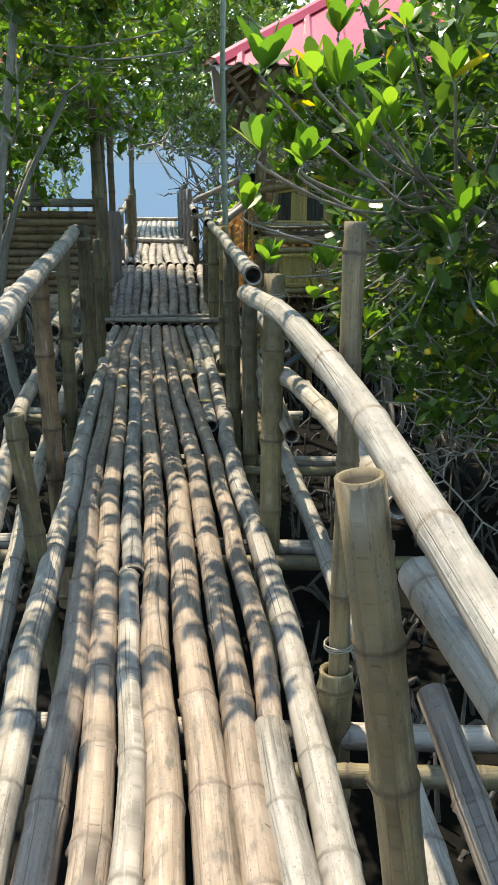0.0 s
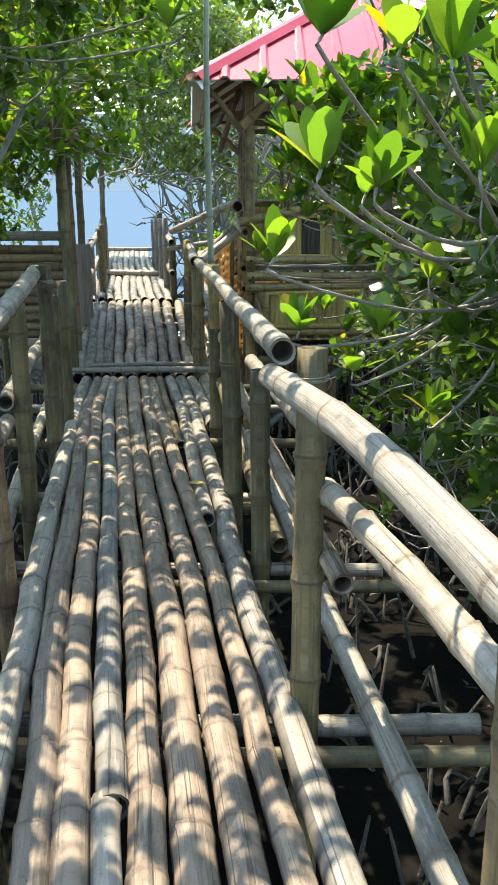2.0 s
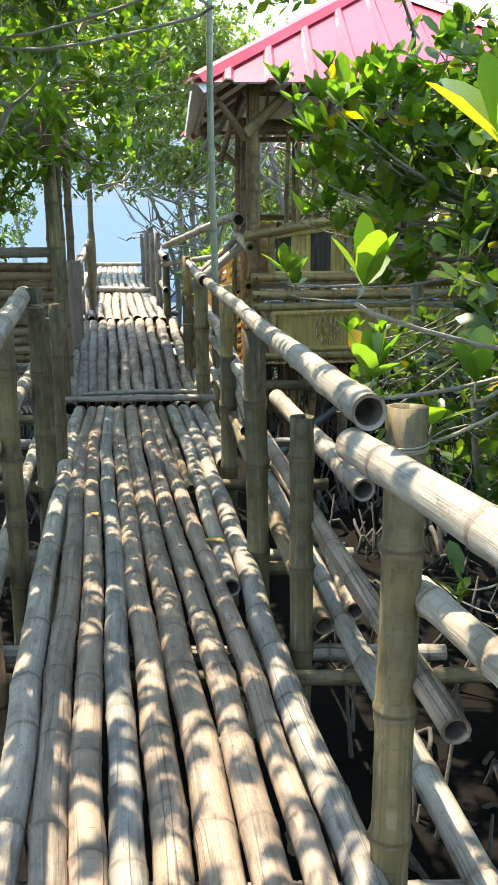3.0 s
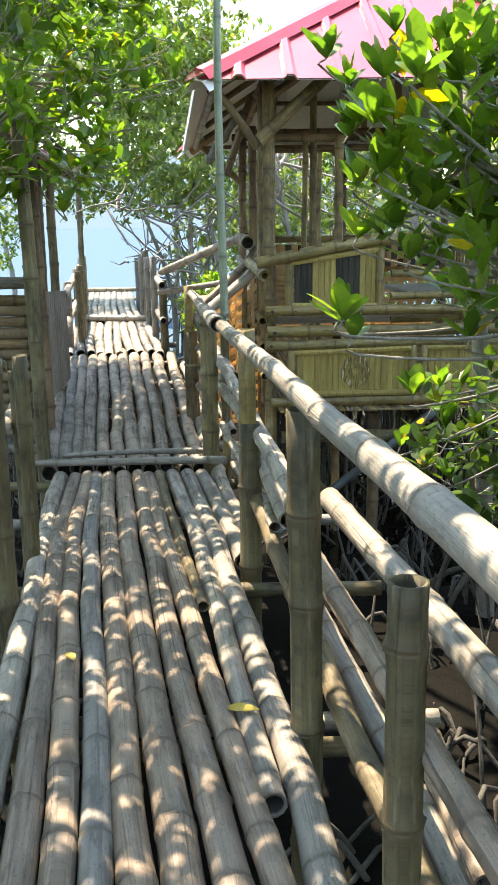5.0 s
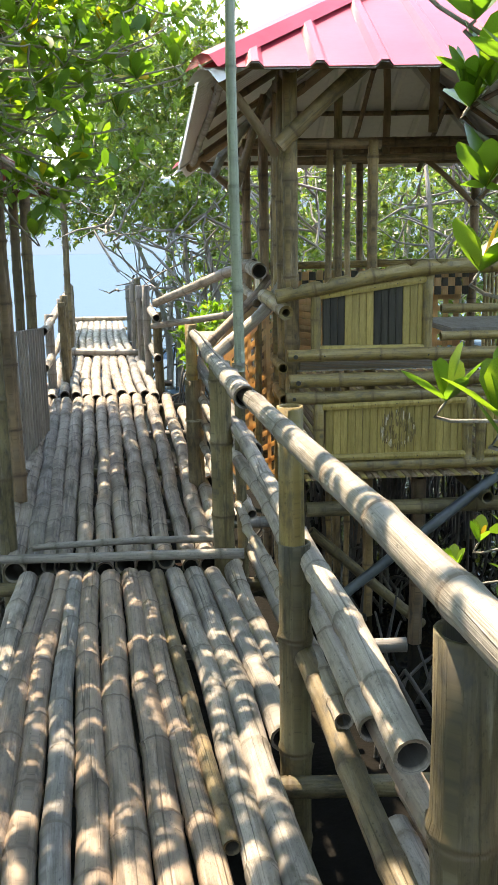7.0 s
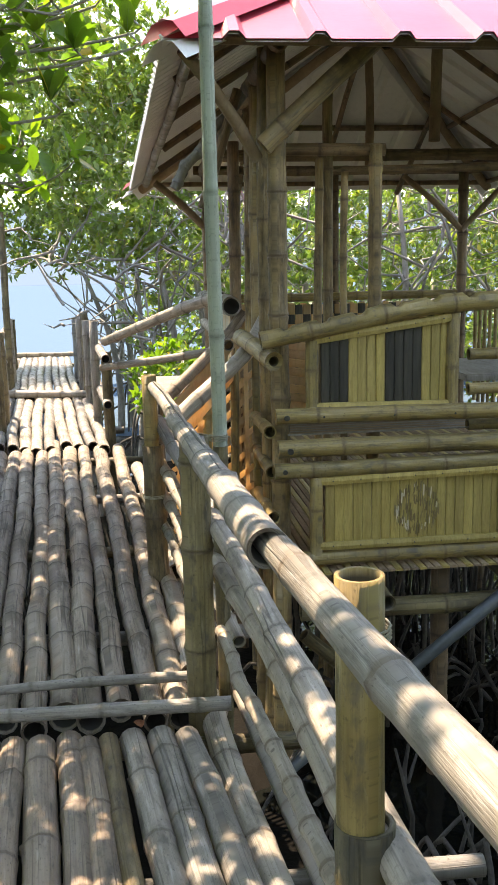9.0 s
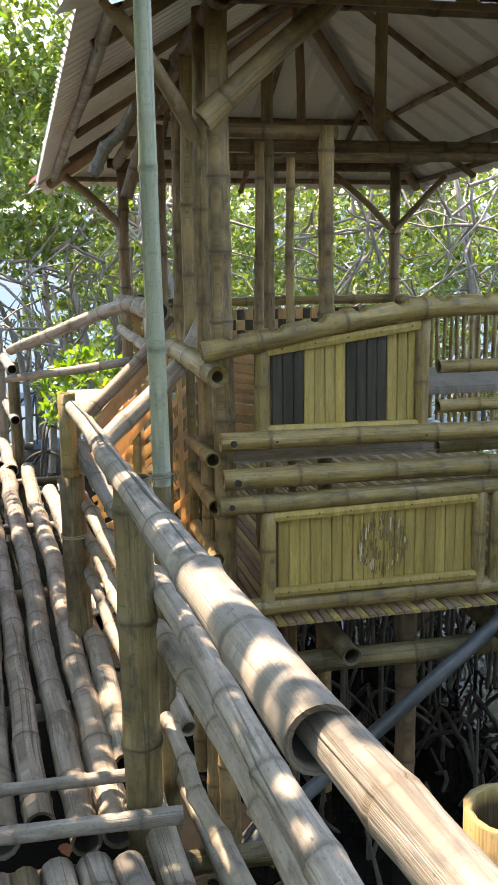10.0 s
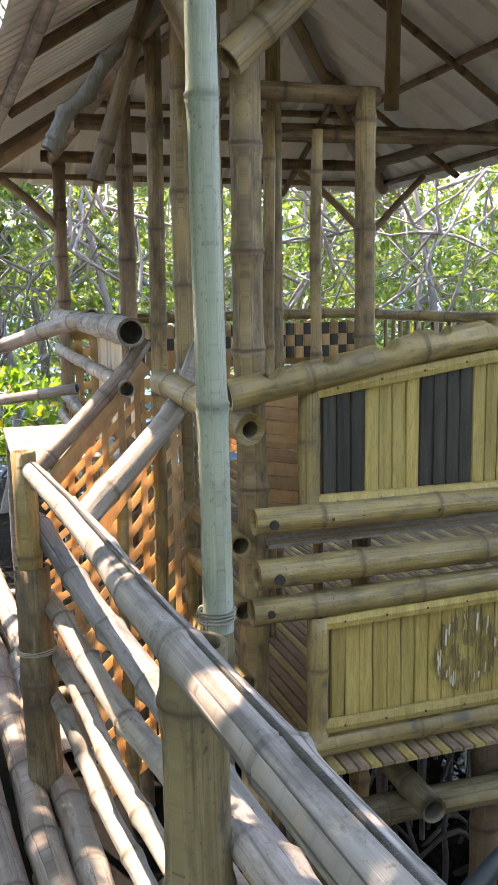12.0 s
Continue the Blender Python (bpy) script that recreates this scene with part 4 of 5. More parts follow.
panel(1.27, 2.1, 0.285, 0.285, 0.59, 0.59, 9.37, [], 3)


def plug(x, y, z, r):
    """Dark wooden peg end set in the front of a log."""
    bm = bmesh.new()
    bmesh.ops.create_cone(bm, cap_ends=True, segments=12, radius1=r, radius2=r * 0.85, depth=0.012, matrix=Matrix.Translation((x, y, z)) @ Matrix.Rotation(radians(90), 4, "X"))
    part("peg", bm, SLATDARK, gz, "dark round peg")


for px, py, pz, pr in ((0.135, 9.325, 0.876, 0.014), (0.15, 9.328, 0.725, 0.015), (0.125, 9.334, 0.632, 0.013), (0.30, 9.328, 0.876, 0.006), (0.62, 9.328, 0.872, 0.006), (0.90, 9.328, 0.87, 0.006)):
    plug(px, py, pz, pr)


def faded_emblem(mat, n, reach, seed, lift, label):
    """Worn round emblem on the lower panel: upright brush marks left on the slats."""
    rng = random.Random(seed)
    v, f = [], []
    for k in range(n):
        a = rng.uniform(0, 6.28)
        r = rng.choice(reach) * rng.uniform(0.93, 1.08)
        x, z = 0.735 + r * math.cos(a), 0.435 + r * math.sin(a)
        w, h = rng.uniform(0.001, 0.004), rng.uniform(0.006, 0.026)
        e = 9.3615 - lift - 0.00003 * k
        b = len(v)
        v += [(x - w, e, z - h), (x + w * 0.4, e, z - h * 1.3), (x + w, e, z + h * 0.8), (x - w * 0.3, e, z + h)]
        f.append((b, b + 1, b + 2, b + 3))
    tagged(mesh_object("painted_emblem", v, f, mat, gz, label, False), kind="stuff")


faded_emblem(SLATFADE, 120, (0.093, 0.105, 0.10, 0.098, 0.05, 0.07), 4, 0.0, "faded brown painted ring")
faded_emblem(EMBLEM, 90, (0.095, 0.10, 0.085, 0.045, 0.03), 5, 0.004, "rusty remains of a painted ring")
faded_emblem(PALESLAT, 22, (0.10, 0.09), 6, 0.007, "bare pale scrapes")


def lattice(name, quad, nu, nv, w, mat, parent):
    """Woven lattice over a four-cornered field: strips both ways."""
    a, b, c, d = [Vector(q) for q in quad]
    nrm = (b - a).cross(d - a).normalized()
    p = strip(name, a, b, w, 0.02, mat, parent, nrm, "woven split-bamboo lattice")
    for i in range(nu):
        f = (i + 0.5) / nu
        strip("strip", a.lerp(b, f) + nrm * 0.004, d.lerp(c, f) + nrm * 0.004, w, 0.006, mat, p, nrm)
    for j in range(nv):
        f = (j + 0.5) / nv
        strip("strip", a.lerp(d, f) - nrm * 0.004, b.lerp(c, f) - nrm * 0.004, w, 0.006, mat, p, nrm)
    return p


# stair side with sloping rails and lattice, in two leaves
culm("stair_rail", [(-0.33, 9.62, 0.86), (0.0, 9.9, 1.10), (0.16, 10.12, 1.29)], 0.04, 0.036, PALE, gz, 0.34, 371, 14)
culm("stair_rail", [(-0.36, 10.7, 0.80), (0.0, 10.85, 1.12), (0.14, 10.92, 1.28)], 0.036, 0.034, TAN, gz, 0.34, 372, 14)
lattice("lattice", [(-0.32, 9.66, -0.02), (0.13, 10.1, -0.02), (0.13, 10.1, 1.2), (-0.32, 9.66, 0.80)], 7, 12, 0.034, ORANGE, gz)
lattice("lattice", [(-0.33, 10.7, 0.0), (0.13, 10.92, 0.0), (0.13, 10.92, 1.2), (-0.33, 10.7, 0.74)], 6, 13, 0.032, ORANGE, gz)
lattice("lattice", [(0.14, 10.75, 0.25), (0.14, 13.8, 0.25), (0.14, 13.8, 0.84), (0.14, 10.75, 0.84)], 24, 6, 0.05, ORANGE, gz)
lattice("lattice", [(0.2, 13.95, 0.25), (2.5, 13.95, 0.25), (2.5, 13.95, 1.25), (0.2, 13.95, 1.25)], 20, 8, 0.06, ORANGE, gz)
strip("board", (-0.30, 9.655, 0.79), (0.15, 10.12, 1.20), 0.07, 0.016, ORANGE, gz, (-0.7, 0.7, 0))
strip("board", (-0.33, 10.69, 0.72), (0.13, 10.90, 1.18), 0.07, 0.016, ORANGE, gz, (-0.4, 0.9, 0))
for i in range(22):
    y = 10.95 + i * 0.047
    strip("slat", (0.1, y, 0.86), (0.105, y, 1.27), 0.04, 0.008, PALESLAT if i % 5 else ORANGE, gz, (1, 0, 0))
for i, (x, y) in enumerate(((-0.18, 9.8), (-0.04, 9.93), (0.09, 10.06))):
    culm("post", [(x, y, -0.1), (x, y, 0.97 + 0.13 * i)], 0.024, 0.022, YELLOW, gz, 0.3, 375 + i, 10)
# back rail
culm("log", [(0.1, 13.9, 1.30), (1.3, 13.9, 1.31), (2.7, 13.85, 1.31)], 0.04, 0.04, YELLOW, gz, 0.34, 379, 12)
for i in range(26):
    x = 0.62 + i * 0.075
    for j in range(3):
        strip("slat", (x, 13.8 + 0.006 * ((i + j) % 2), 0.97 + j * 0.09), (x, 13.8 + 0.006 * ((i + j) % 2), 1.06 + j * 0.09), 0.072, 0.012, SLATDARK if (i + j) % 2 else ORANGE, gz)
culm("log", [(2.65, 9.5, 1.28), (2.7, 11.6, 1.29), (2.62, 13.9, 1.3)], 0.04, 0.04, YELLOW, gz, 0.34, 381, 12)
for i in range(34):
    y = 9.7 + i * 0.12
    culm("slat", [(2.66, y, 0.3), (2.66, y, 1.25)], 0.018, 0.018, YELLOW, gz, 0.3, 383 + i, 6)
# woven inner bench back beside the corner
for i in range(9):
    strip("slat", (0.18, 9.58, 0.86 + i * 0.04), (0.30, 9.58, 0.84 + i * 0.04), 0.038, 0.01, ORANGE, gz)
# bench seat of narrow slats
for i in range(22):
    y = 9.46 + i * 0.022
    strip("seat_slat", (0.16, y, 0.775), (2.55, y, 0.785), 0.02, 0.008, TIMBER if i % 3 else PLANK, gz, (0, 0, -1))
# floor of split bamboo running to the front edge
for i in range(66):
    x = 0.2 + i * 0.037
    strip("floor_slat", (x, 9.30, FL - 0.065), (x, 13.9, FL - 0.065), 0.034, 0.012, TIMBER if i % 3 else SLAT, gz, (0, 0, -1))
for i, x in enumerate((0.57, 1.25, 1.95)):
    culm("joist", [(x, 9.24, 0.03), (x, 13.9, 0.035)], 0.038, 0.038, OLIVE, gz, 0.34, 420 + i, 12)
for i, y in enumerate((10.4, 11.8, 13.2)):
    culm("joist", [(0.0, y, -0.03), (2.8, y, -0.03)], 0.04, 0.04, OLIVE, gz, 0.34, 425 + i, 12)
# a dark table seen through the rails
bm = box_bm((1.35, 10.4, 0.88), (2.1, 11.4, 0.92))
bmesh.ops.bevel(bm, geom=bm.edges[:], offset=0.008, segments=2, affect="EDGES")
part("tabletop", bm, PLANK, gz, "weathered grey tabletop")

# roof
A = [Vector(q) for q in ((-0.36, 9.1, 2.37), (3.1, 9.0, 2.37), (3.25, 14.8, 2.37), (-0.53, 14.8, 2.37))]
R0, R1 = Vector((1.37, 11.1, 3.48)), Vector((1.37, 12.7, 3.48))


def roof_slope(name, e0, e1, t0, t1, pitch, mat_up, back=0.0):
    """A ribbed metal roof slope between an eave line and a ridge line; red above and bare zinc below."""
    n = (e1 - e0).cross(t0 - e0).normalized()
    if n.z < 0:
        n = -n
    along = (e1 - e0).normalized()
    L = (e1 - e0).length
    slope = (t0 - e0) - along * (t0 - e0).dot(along)
    H = slope.length
    up = slope.normalized()
    a0, a1 = (t0 - e0).dot(along), (t1 - e0).dot(along)
    top = gz

    def run(u):
        if u < a0:
            return H * u / a0
        if u > a1:
            return H * (L - u) / (L - a1)
        return H
    for layer, mat, off in (("sheet_top", mat_up, 0.012), ("sheet_underside", ZINC, 0.0)):
        v, f = [], []
        us = []
        k = 0.0
        while k < L:
            us += [(k, 0.0), (k + pitch * 0.68, 0.0), (k + pitch * 0.76, 0.028), (k + pitch * 0.88, 0.028), (k + pitch * 0.96, 0.0)]
            k += pitch
        us = sorted([(u, h) for u, h in us if 0.001 < u < L - 0.001] + [(0.0, 0.0), (a0, 0.0), (a1 + 0.001, 0.0), (L, 0.0)])
        for u, h in us:
            lo = e0 + along * u + n * (h + off)
            v += [tuple(lo + up * (min(back, run(u) * 0.9) if off else 0.0)), tuple(lo + up * run(u))]
        for i in range(len(us) - 1):
            f.append((2 * i, 2 * i + 2, 2 * i + 3, 2 * i + 1))
        top = mesh_object(name if off else layer, v, f, mat, top, "red painted ribbed sheet" if off else "bare grey sheet", False)
    return n, along, up, run


roof_slope("roof_slope", A[0], A[1], R0, R0, 0.33, ROOFRED)
roof_slope("roof_slope", A[1], A[2], R0, R1, 0.33, ROOFRED)
roof_slope("roof_slope", A[2], A[3], R1, R1, 0.33, ROOFRED)
roof_slope("roof_slope", A[3], A[0], R1, R0, 0.11, ROOFRED, 0.12)


def ridge_cap(a, b):
    v, f = [], []
    d = (b - a).normalized()
    s = d.cross(Vector((0, 0, 1))).normalized()
    for e in (a, b):
        for u, h in ((-0.11, -0.02), (-0.05, 0.045), (0.0, 0.06), (0.05, 0.045), (0.11, -0.02)):
            v.append(tuple(e + s * u + Vector((0, 0, h + 0.02))))
    for j in range(4):
        f.append((j, j + 1, 6 + j, 5 + j))
    mesh_object("ridge_cap", v, f, ROOFRED, gz, "", False)
    u = [(x, y, z - 0.075) for x, y, z in v]
    mesh_object("hip_flashing", u, f, ZINC, gz, "bare grey strip below the hip", False)


for a, b in ((A[0], R0), (A[1], R0), (A[2], R1), (A[3], R1), (R0, R1)):
    ridge_cap(a, b)

# rafters, purlins, plates and braces
DN = Vector((0, 0, -0.06))
for i, (a, b, r) in enumerate([(A[0].lerp(R0, 0.06), R0, 0.045), (A[1].lerp(R0, 0.06), R0, 0.045), (A[3].lerp(R1, 0.06), R1, 0.045), (A[2].lerp(R1, 0.06), R1, 0.045)]):
    culm("rafter", [a + DN, a.lerp(b, 0.5) + DN * 1.4, b + DN], r, r * 0.8, TIMBER if i else BROWN, gz, 0.4, 440 + i, 10)
for i, f in enumerate((0.08, 0.45)):
    for j, (p, q, s, t) in enumerate(((A[0], A[1], R0, R0), (A[1], A[2], R0, R1), (A[2], A[3], R1, R1), (A[3], A[0], R1, R0))):
        culm("purlin", [p.lerp(s, f) + DN * 0.7, q.lerp(t, f) + DN * 0.7], 0.036 if (i, j) == (0, 3) else 0.026, 0.024, PALE if (i, j) == (0, 3) else BROWN, gz, 0.4, 450 + i * 4 + j, 8)
for i, x in enumerate((0.55, 1.37, 2.2)):
    fr = min(x + 0.36, 3.1 - x) / 1.73
    e = Vector((x, 9.1, 2.33))
    culm("rafter", [e + Vector((0, 0.16, 0.08)), e + Vector((0, 2.0 * min(1, fr), 1.11 * min(1, fr) - 0.02))], 0.026, 0.024, BROWN, gz, 0.4, 470 + i, 8)
    e = Vector((x, 14.75, 2.33))
    culm("rafter", [e, e + Vector((0, -2.05 * min(1, fr), 1.11 * min(1, fr) - 0.02))], 0.026, 0.024, BROWN, gz, 0.4, 480 + i, 8)
for i, y in enumerate((10.0, 11.0, 12.2, 13.4)):
    fr = min(1, (y - 9.1) / 2.0, (14.8 - y) / 2.1)
    e = Vector((-0.43, y, 2.33))
    culm("rafter", [e + Vector((0.16, 0, 0.08)), e + Vector((1.75 * fr, 0, 1.11 * fr - 0.02))], 0.028, 0.025, BROWN, gz, 0.4, 490 + i, 8)
    e = Vector((3.12, y, 2.33))
    culm("rafter", [e, e + Vector((-1.7 * fr, 0, 1.11 * fr - 0.02))], 0.026, 0.024, BROWN, gz, 0.4, 500 + i, 8)
for i, (a, b, r) in enumerate([((0.0, 9.5, 2.5), (2.75, 9.5, 2.5), 0.045), ((0.05, 13.9, 2.46), (2.75, 13.9, 2.46), 0.042), ((0.13, 9.4, 2.46), (0.13, 14.0, 2.46), 0.042), ((2.62, 9.4, 2.46), (2.62, 14.0, 2.46), 0.042),
                               ((0.1, 10.0, 2.1), (0.75, 9.98, 2.1), 0.03), ((0.0, 11.7, 2.3), (2.8, 11.7, 2.3), 0.04), ((0.15, 10.5, 2.05), (1.9, 10.45, 2.08), 0.025)]):
    culm("beam", [a, b], r, r, BROWN, gz, 0.4, 510 + i, 10)
for i, (a, b, r) in enumerate([((0.06, 9.40, 2.03), (0.60, 9.36, 2.50), 0.045), ((0.05, 9.55, 2.0), (-0.28, 9.25, 2.38), 0.028), ((0.15, 13.9, 1.95), (-0.3, 13.9, 2.36), 0.035),
                               ((2.55, 13.8, 1.9), (2.0, 13.85, 2.4), 0.03), ((2.55, 13.8, 1.9), (2.95, 13.6, 2.36), 0.03), ((1.37, 11.1, 2.3), (1.37, 11.1, 3.4), 0.035), ((1.37, 12.7, 2.3), (1.37, 12.7, 3.4), 0.035)]):
    culm("brace", [a, Vector(a).lerp(Vector(b), 0.5) + Vector((0.01, 0, 0.015)), b], r, r * 0.9, CORNER if i == 0 else TIMBER, gz, 0.4, 530 + i, 10)
culm("brace", [(-0.134, 10.3, 1.85), (-0.036, 10.3, 2.16), (0.056, 10.3, 2.44)], 0.03, 0.026, BROWN, gz, 0.3, 562, 10)
culm("brace", [(-0.278, 10.34, 1.95), (-0.119, 10.34, 2.20), (0.069, 10.34, 2.44)], 0.028, 0.024, BARK, gz, 0.12, 563, 12, wave=0.014, knob=0.16)
# stilts and the slanting pipe below the floor
for i, (x, y) in enumerate(((0.9, 9.5), (1.7, 9.5), (0.9, 11.5), (1.9, 11.5), (0.9, 13.5), (1.9, 13.5))):
    culm("stilt", [(x, y, -1.3), (x, y, 0.1)], 0.045, 0.045, BROWN, gz, 0.4, 550 + i, 10)
culm("pipe", [(0.10, 9.30, -0.80), (0.54, 9.30, -0.46), (1.22, 9.32, 0.07), (1.42, 9.32, 0.22)], 0.032, 0.032, PIPE, gz, 3.0, 560, 14)
culm("brace", [(0.25, 9.6, -0.25), (1.0, 9.7, -0.95)], 0.035, 0.035, OLIVE, gz, 0.4, 561, 10)


# ---- weathered bench top beyond the railing corner ----
bench = thing("plank_bench", (-0.24, 11.5, 0), "low bench of grey weathered planks beside the gazebo stair", "bench")
for i in range(4):
    bm = box_bm((-0.42 + 0.004 * i, 10.98 + i * 0.26, 0.775), (-0.03 - 0.01 * i, 11.23 + i * 0.26, 0.80))
    bmesh.ops.bevel(bm, geom=bm.edges[:], offset=0.006, segments=1, affect="EDGES")
    part("plank", bm, PLANK, bench)
for x in (-0.38, -0.1):
    for y in (11.1, 11.9):
        culm("leg", [(x, y, -0.02), (x, y, 0.775)], 0.022, 0.022, GREY, bench, 0.3, 590 + int(y * 3), 10)


# ---- hut beside the walk ----
hut = thing("hut", (-2.4, 10.8, 0), "small bamboo hut with a red metal roof and log walls", "hut")
for i, (x, y, top, r) in enumerate([(-1.50, 9.45, 2.2, 0.05), (-1.62, 9.75, 2.2, 0.045), (-1.72, 11.6, 2.25, 0.045), (-3.2, 9.6, 2.2, 0.05), (-3.2, 12.4, 2.2, 0.05), (-2.0, 12.6, 2.2, 0.045), (-2.2, 9.6, 2.2, 0.035)]):
    culm("post", [(x, y, -1.25), (x, y, 1.0), (x, y, top)], r, r * 0.9, OLIVE if i else BROWN, hut, 0.34, 600 + i, 12)
for i in range(14):
    y = 9.98 + i * 0.1
    strip("wall_board", (-1.60, y, 0.12), (-1.60, y, 1.0 - 0.006 * i), 0.098, 0.014, PLANK, hut, (-1, -0.12, 0))
for i in range(11):
    culm("log", [(-3.25, 9.55, 0.2 + i * 0.078), (-1.56, 9.5, 0.2 + i * 0.078)], 0.042, 0.04, TIMBER if i % 2 else BROWN, hut, 0.34, 640 + i, 10)
culm("log", [(-3.25, 9.52, 1.1), (-1.5, 9.5, 1.1)], 0.045, 0.045, GREY, hut, 0.34, 620, 10)
H = [Vector(q) for q in ((-3.7, 9.3, 2.08), (-1.55, 9.3, 2.08), (-1.7, 13.2, 2.08), (-3.7, 13.2, 2.08))]
HP = Vector((-2.7, 11.2, 2.75))
for a, b in ((0, 1), (1, 2), (2, 3), (3, 0)):
    e0, e1 = H[a], H[b]
    v, f = [], []
    n = 14
    for i in range(n + 1):
        q = e0.lerp(e1, i / n)
        k = 0.012 if i % 2 else 0.0
        v += [tuple(q + Vector((0, 0, k))), tuple(q.lerp(HP, 0.98) + Vector((0, 0, k)))]
    for i in range(n):
        f.append((2 * i, 2 * i + 2, 2 * i + 3, 2 * i + 1))
    ob = mesh_object("roof_slope", v, f, ROOFRED, hut, "red painted sheet", False)
    so = ob.modifiers.new("thick", "SOLIDIFY")
    so.thickness = 0.012
    culm("rafter", [e0 + Vector((0, 0, -0.04)), e1 + Vector((0, 0, -0.04))], 0.03, 0.03, BROWN, hut, 0.4, 630 + a, 8)


# ---- mangroves ----
tree(11, (1.5, 3.9, -1.1), (1.35, 4.0, 1.0), [((1.3, 4.2, 1.5), (0.9, 1.5, 1.3)), ((1.3, 4.6, 0.4), (0.85, 1.6, 0.75)), ((1.7, 3.2, 2.4), (1.2, 1.4, 0.9)), ((1.5, 2.4, 1.1), (0.75, 0.8, 0.9)), ((0.8, 3.9, 1.5), (0.45, 0.8, 0.65)), ((1.15, 3.3, 0.1), (0.6, 1.6, 0.5))], 1500, 0.095, 8, 2, "mangrove bush crowding the boardwalk with glossy oval leaves", leafless_below=0.55)
tree(12, (2.0, 6.3, -1.1), (1.9, 6.2, 1.0), [((1.75, 6.0, 1.6), (0.95, 1.2, 1.3)), ((1.7, 6.2, 0.2), (0.8, 1.1, 0.6)), ((1.0, 6.2, 1.75), (0.5, 0.5, 0.6))], 820, 0.105, 9, 2, "mangrove bush crowding the boardwalk with glossy oval leaves")
tree(13, (3.2, 5.2, -1.1), (3.1, 5.2, 1.2), [((2.9, 5.0, 1.2), (1.0, 3.0, 1.9))], 900, 0.11, 8, 1, leafless_below=0.3)
tree(14, (1.25, 7.6, -1.1), (1.15, 7.5, 0.1), [((1.1, 7.3, 0.35), (0.42, 0.5, 0.45))], 60, 0.10, 8, 2, props=3, trunk_r=0.03)
tree(15, (-2.1, 6.6, -1.1), (-2.0, 6.8, 1.5), [((-1.9, 7.4, 2.35), (1.0, 1.9, 0.85)), ((-2.3, 5.6, 1.6), (0.7, 1.4, 0.9))], 480, 0.10, 9, 2, "mangrove leaning over the boardwalk with grey limbs", LEAFNEAR)
tree(51, (-2.0, 6.4, -1.1), (-1.24, 6.5, 1.95), [((-1.35, 6.4, 2.35), (0.5, 0.7, 0.4))], 70, 0.095, 8, 2, "slim mangrove leaning towards the boardwalk", LEAF, 0.03, 3)
tree(52, (-1.75, 5.5, -1.1), (-1.32, 5.5, 2.3), [((-1.4, 5.4, 2.6), (0.5, 0.6, 0.35))], 60, 0.095, 8, 2, "slim mangrove leaning towards the boardwalk", LEAF, 0.04, 3)
tree(16, (-2.9, 4.4, -1.1), (-2.6, 4.4, 1.4), [((-2.4, 4.4, 1.5), (0.9, 2.2, 1.6))], 480, 0.10, 8, 1)
tree(17, (-2.2, 4.9, -1.1), (-1.7, 5.3, 2.2), [((-1.0, 4.9, 2.75), (0.9, 2.0, 0.35)), ((-1.1, 8.0, 2.95), (0.85, 1.7, 0.4)), ((-1.2, 6.05, 2.65), (0.75, 0.7, 0.3))], 640, 0.095, 8, 2, "mangrove whose canopy spreads above the boardwalk")
tree(18, (-3.4, 13.0, -1.1), (-2.7, 12.6, 2.6), [((-2.15, 11.0, 3.9), (0.85, 1.3, 0.45)), ((-1.62, 11.4, 3.95), (0.32, 1.7, 0.35)), ((-2.5, 13.2, 3.9), (0.95, 1.5, 0.45)), ((-3.5, 12.5, 3.2), (0.9, 1.5, 0.7))], 2300, 0.12, 9, 0, "tall mangrove behind the hut shading the boardwalk")
tree(19, (-2.3, 8.9, -1.1), (-2.0, 8.8, 1.6), [((-1.45, 8.9, 2.3), (0.9, 0.9, 0.75)), ((-2.4, 8.9, 2.0), (0.8, 0.9, 1.0)), ((-1.05, 8.7, 2.7), (0.75, 0.8, 0.4))], 460, 0.10, 9, 2, "mangrove leaning over the boardwalk with grey limbs", LEAFNEAR)


def far_wood(seed, x, y, h, w, tips=850, mat=None, bare=0.28):
    tree(seed, (x, y, -1.1), (x + 0.1, y, h * 0.35), [((x, y, h * 0.66), (w, w, h * 0.42)), ((x, y, h * 0.2), (w * 0.95, w * 0.95, h * 0.36))], tips, 0.12, 9, 0,
         "mangrove with many grey limbs and bright leaves", mat or LEAFFAR, 0.08, 7, bare, 1)


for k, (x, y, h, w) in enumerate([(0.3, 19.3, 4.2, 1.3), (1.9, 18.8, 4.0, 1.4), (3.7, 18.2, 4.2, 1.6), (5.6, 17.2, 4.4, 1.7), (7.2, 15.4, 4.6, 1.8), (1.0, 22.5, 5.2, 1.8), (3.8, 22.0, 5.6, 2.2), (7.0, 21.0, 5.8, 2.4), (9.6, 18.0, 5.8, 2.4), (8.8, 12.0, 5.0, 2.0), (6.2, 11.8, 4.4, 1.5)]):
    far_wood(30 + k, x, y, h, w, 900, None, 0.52)
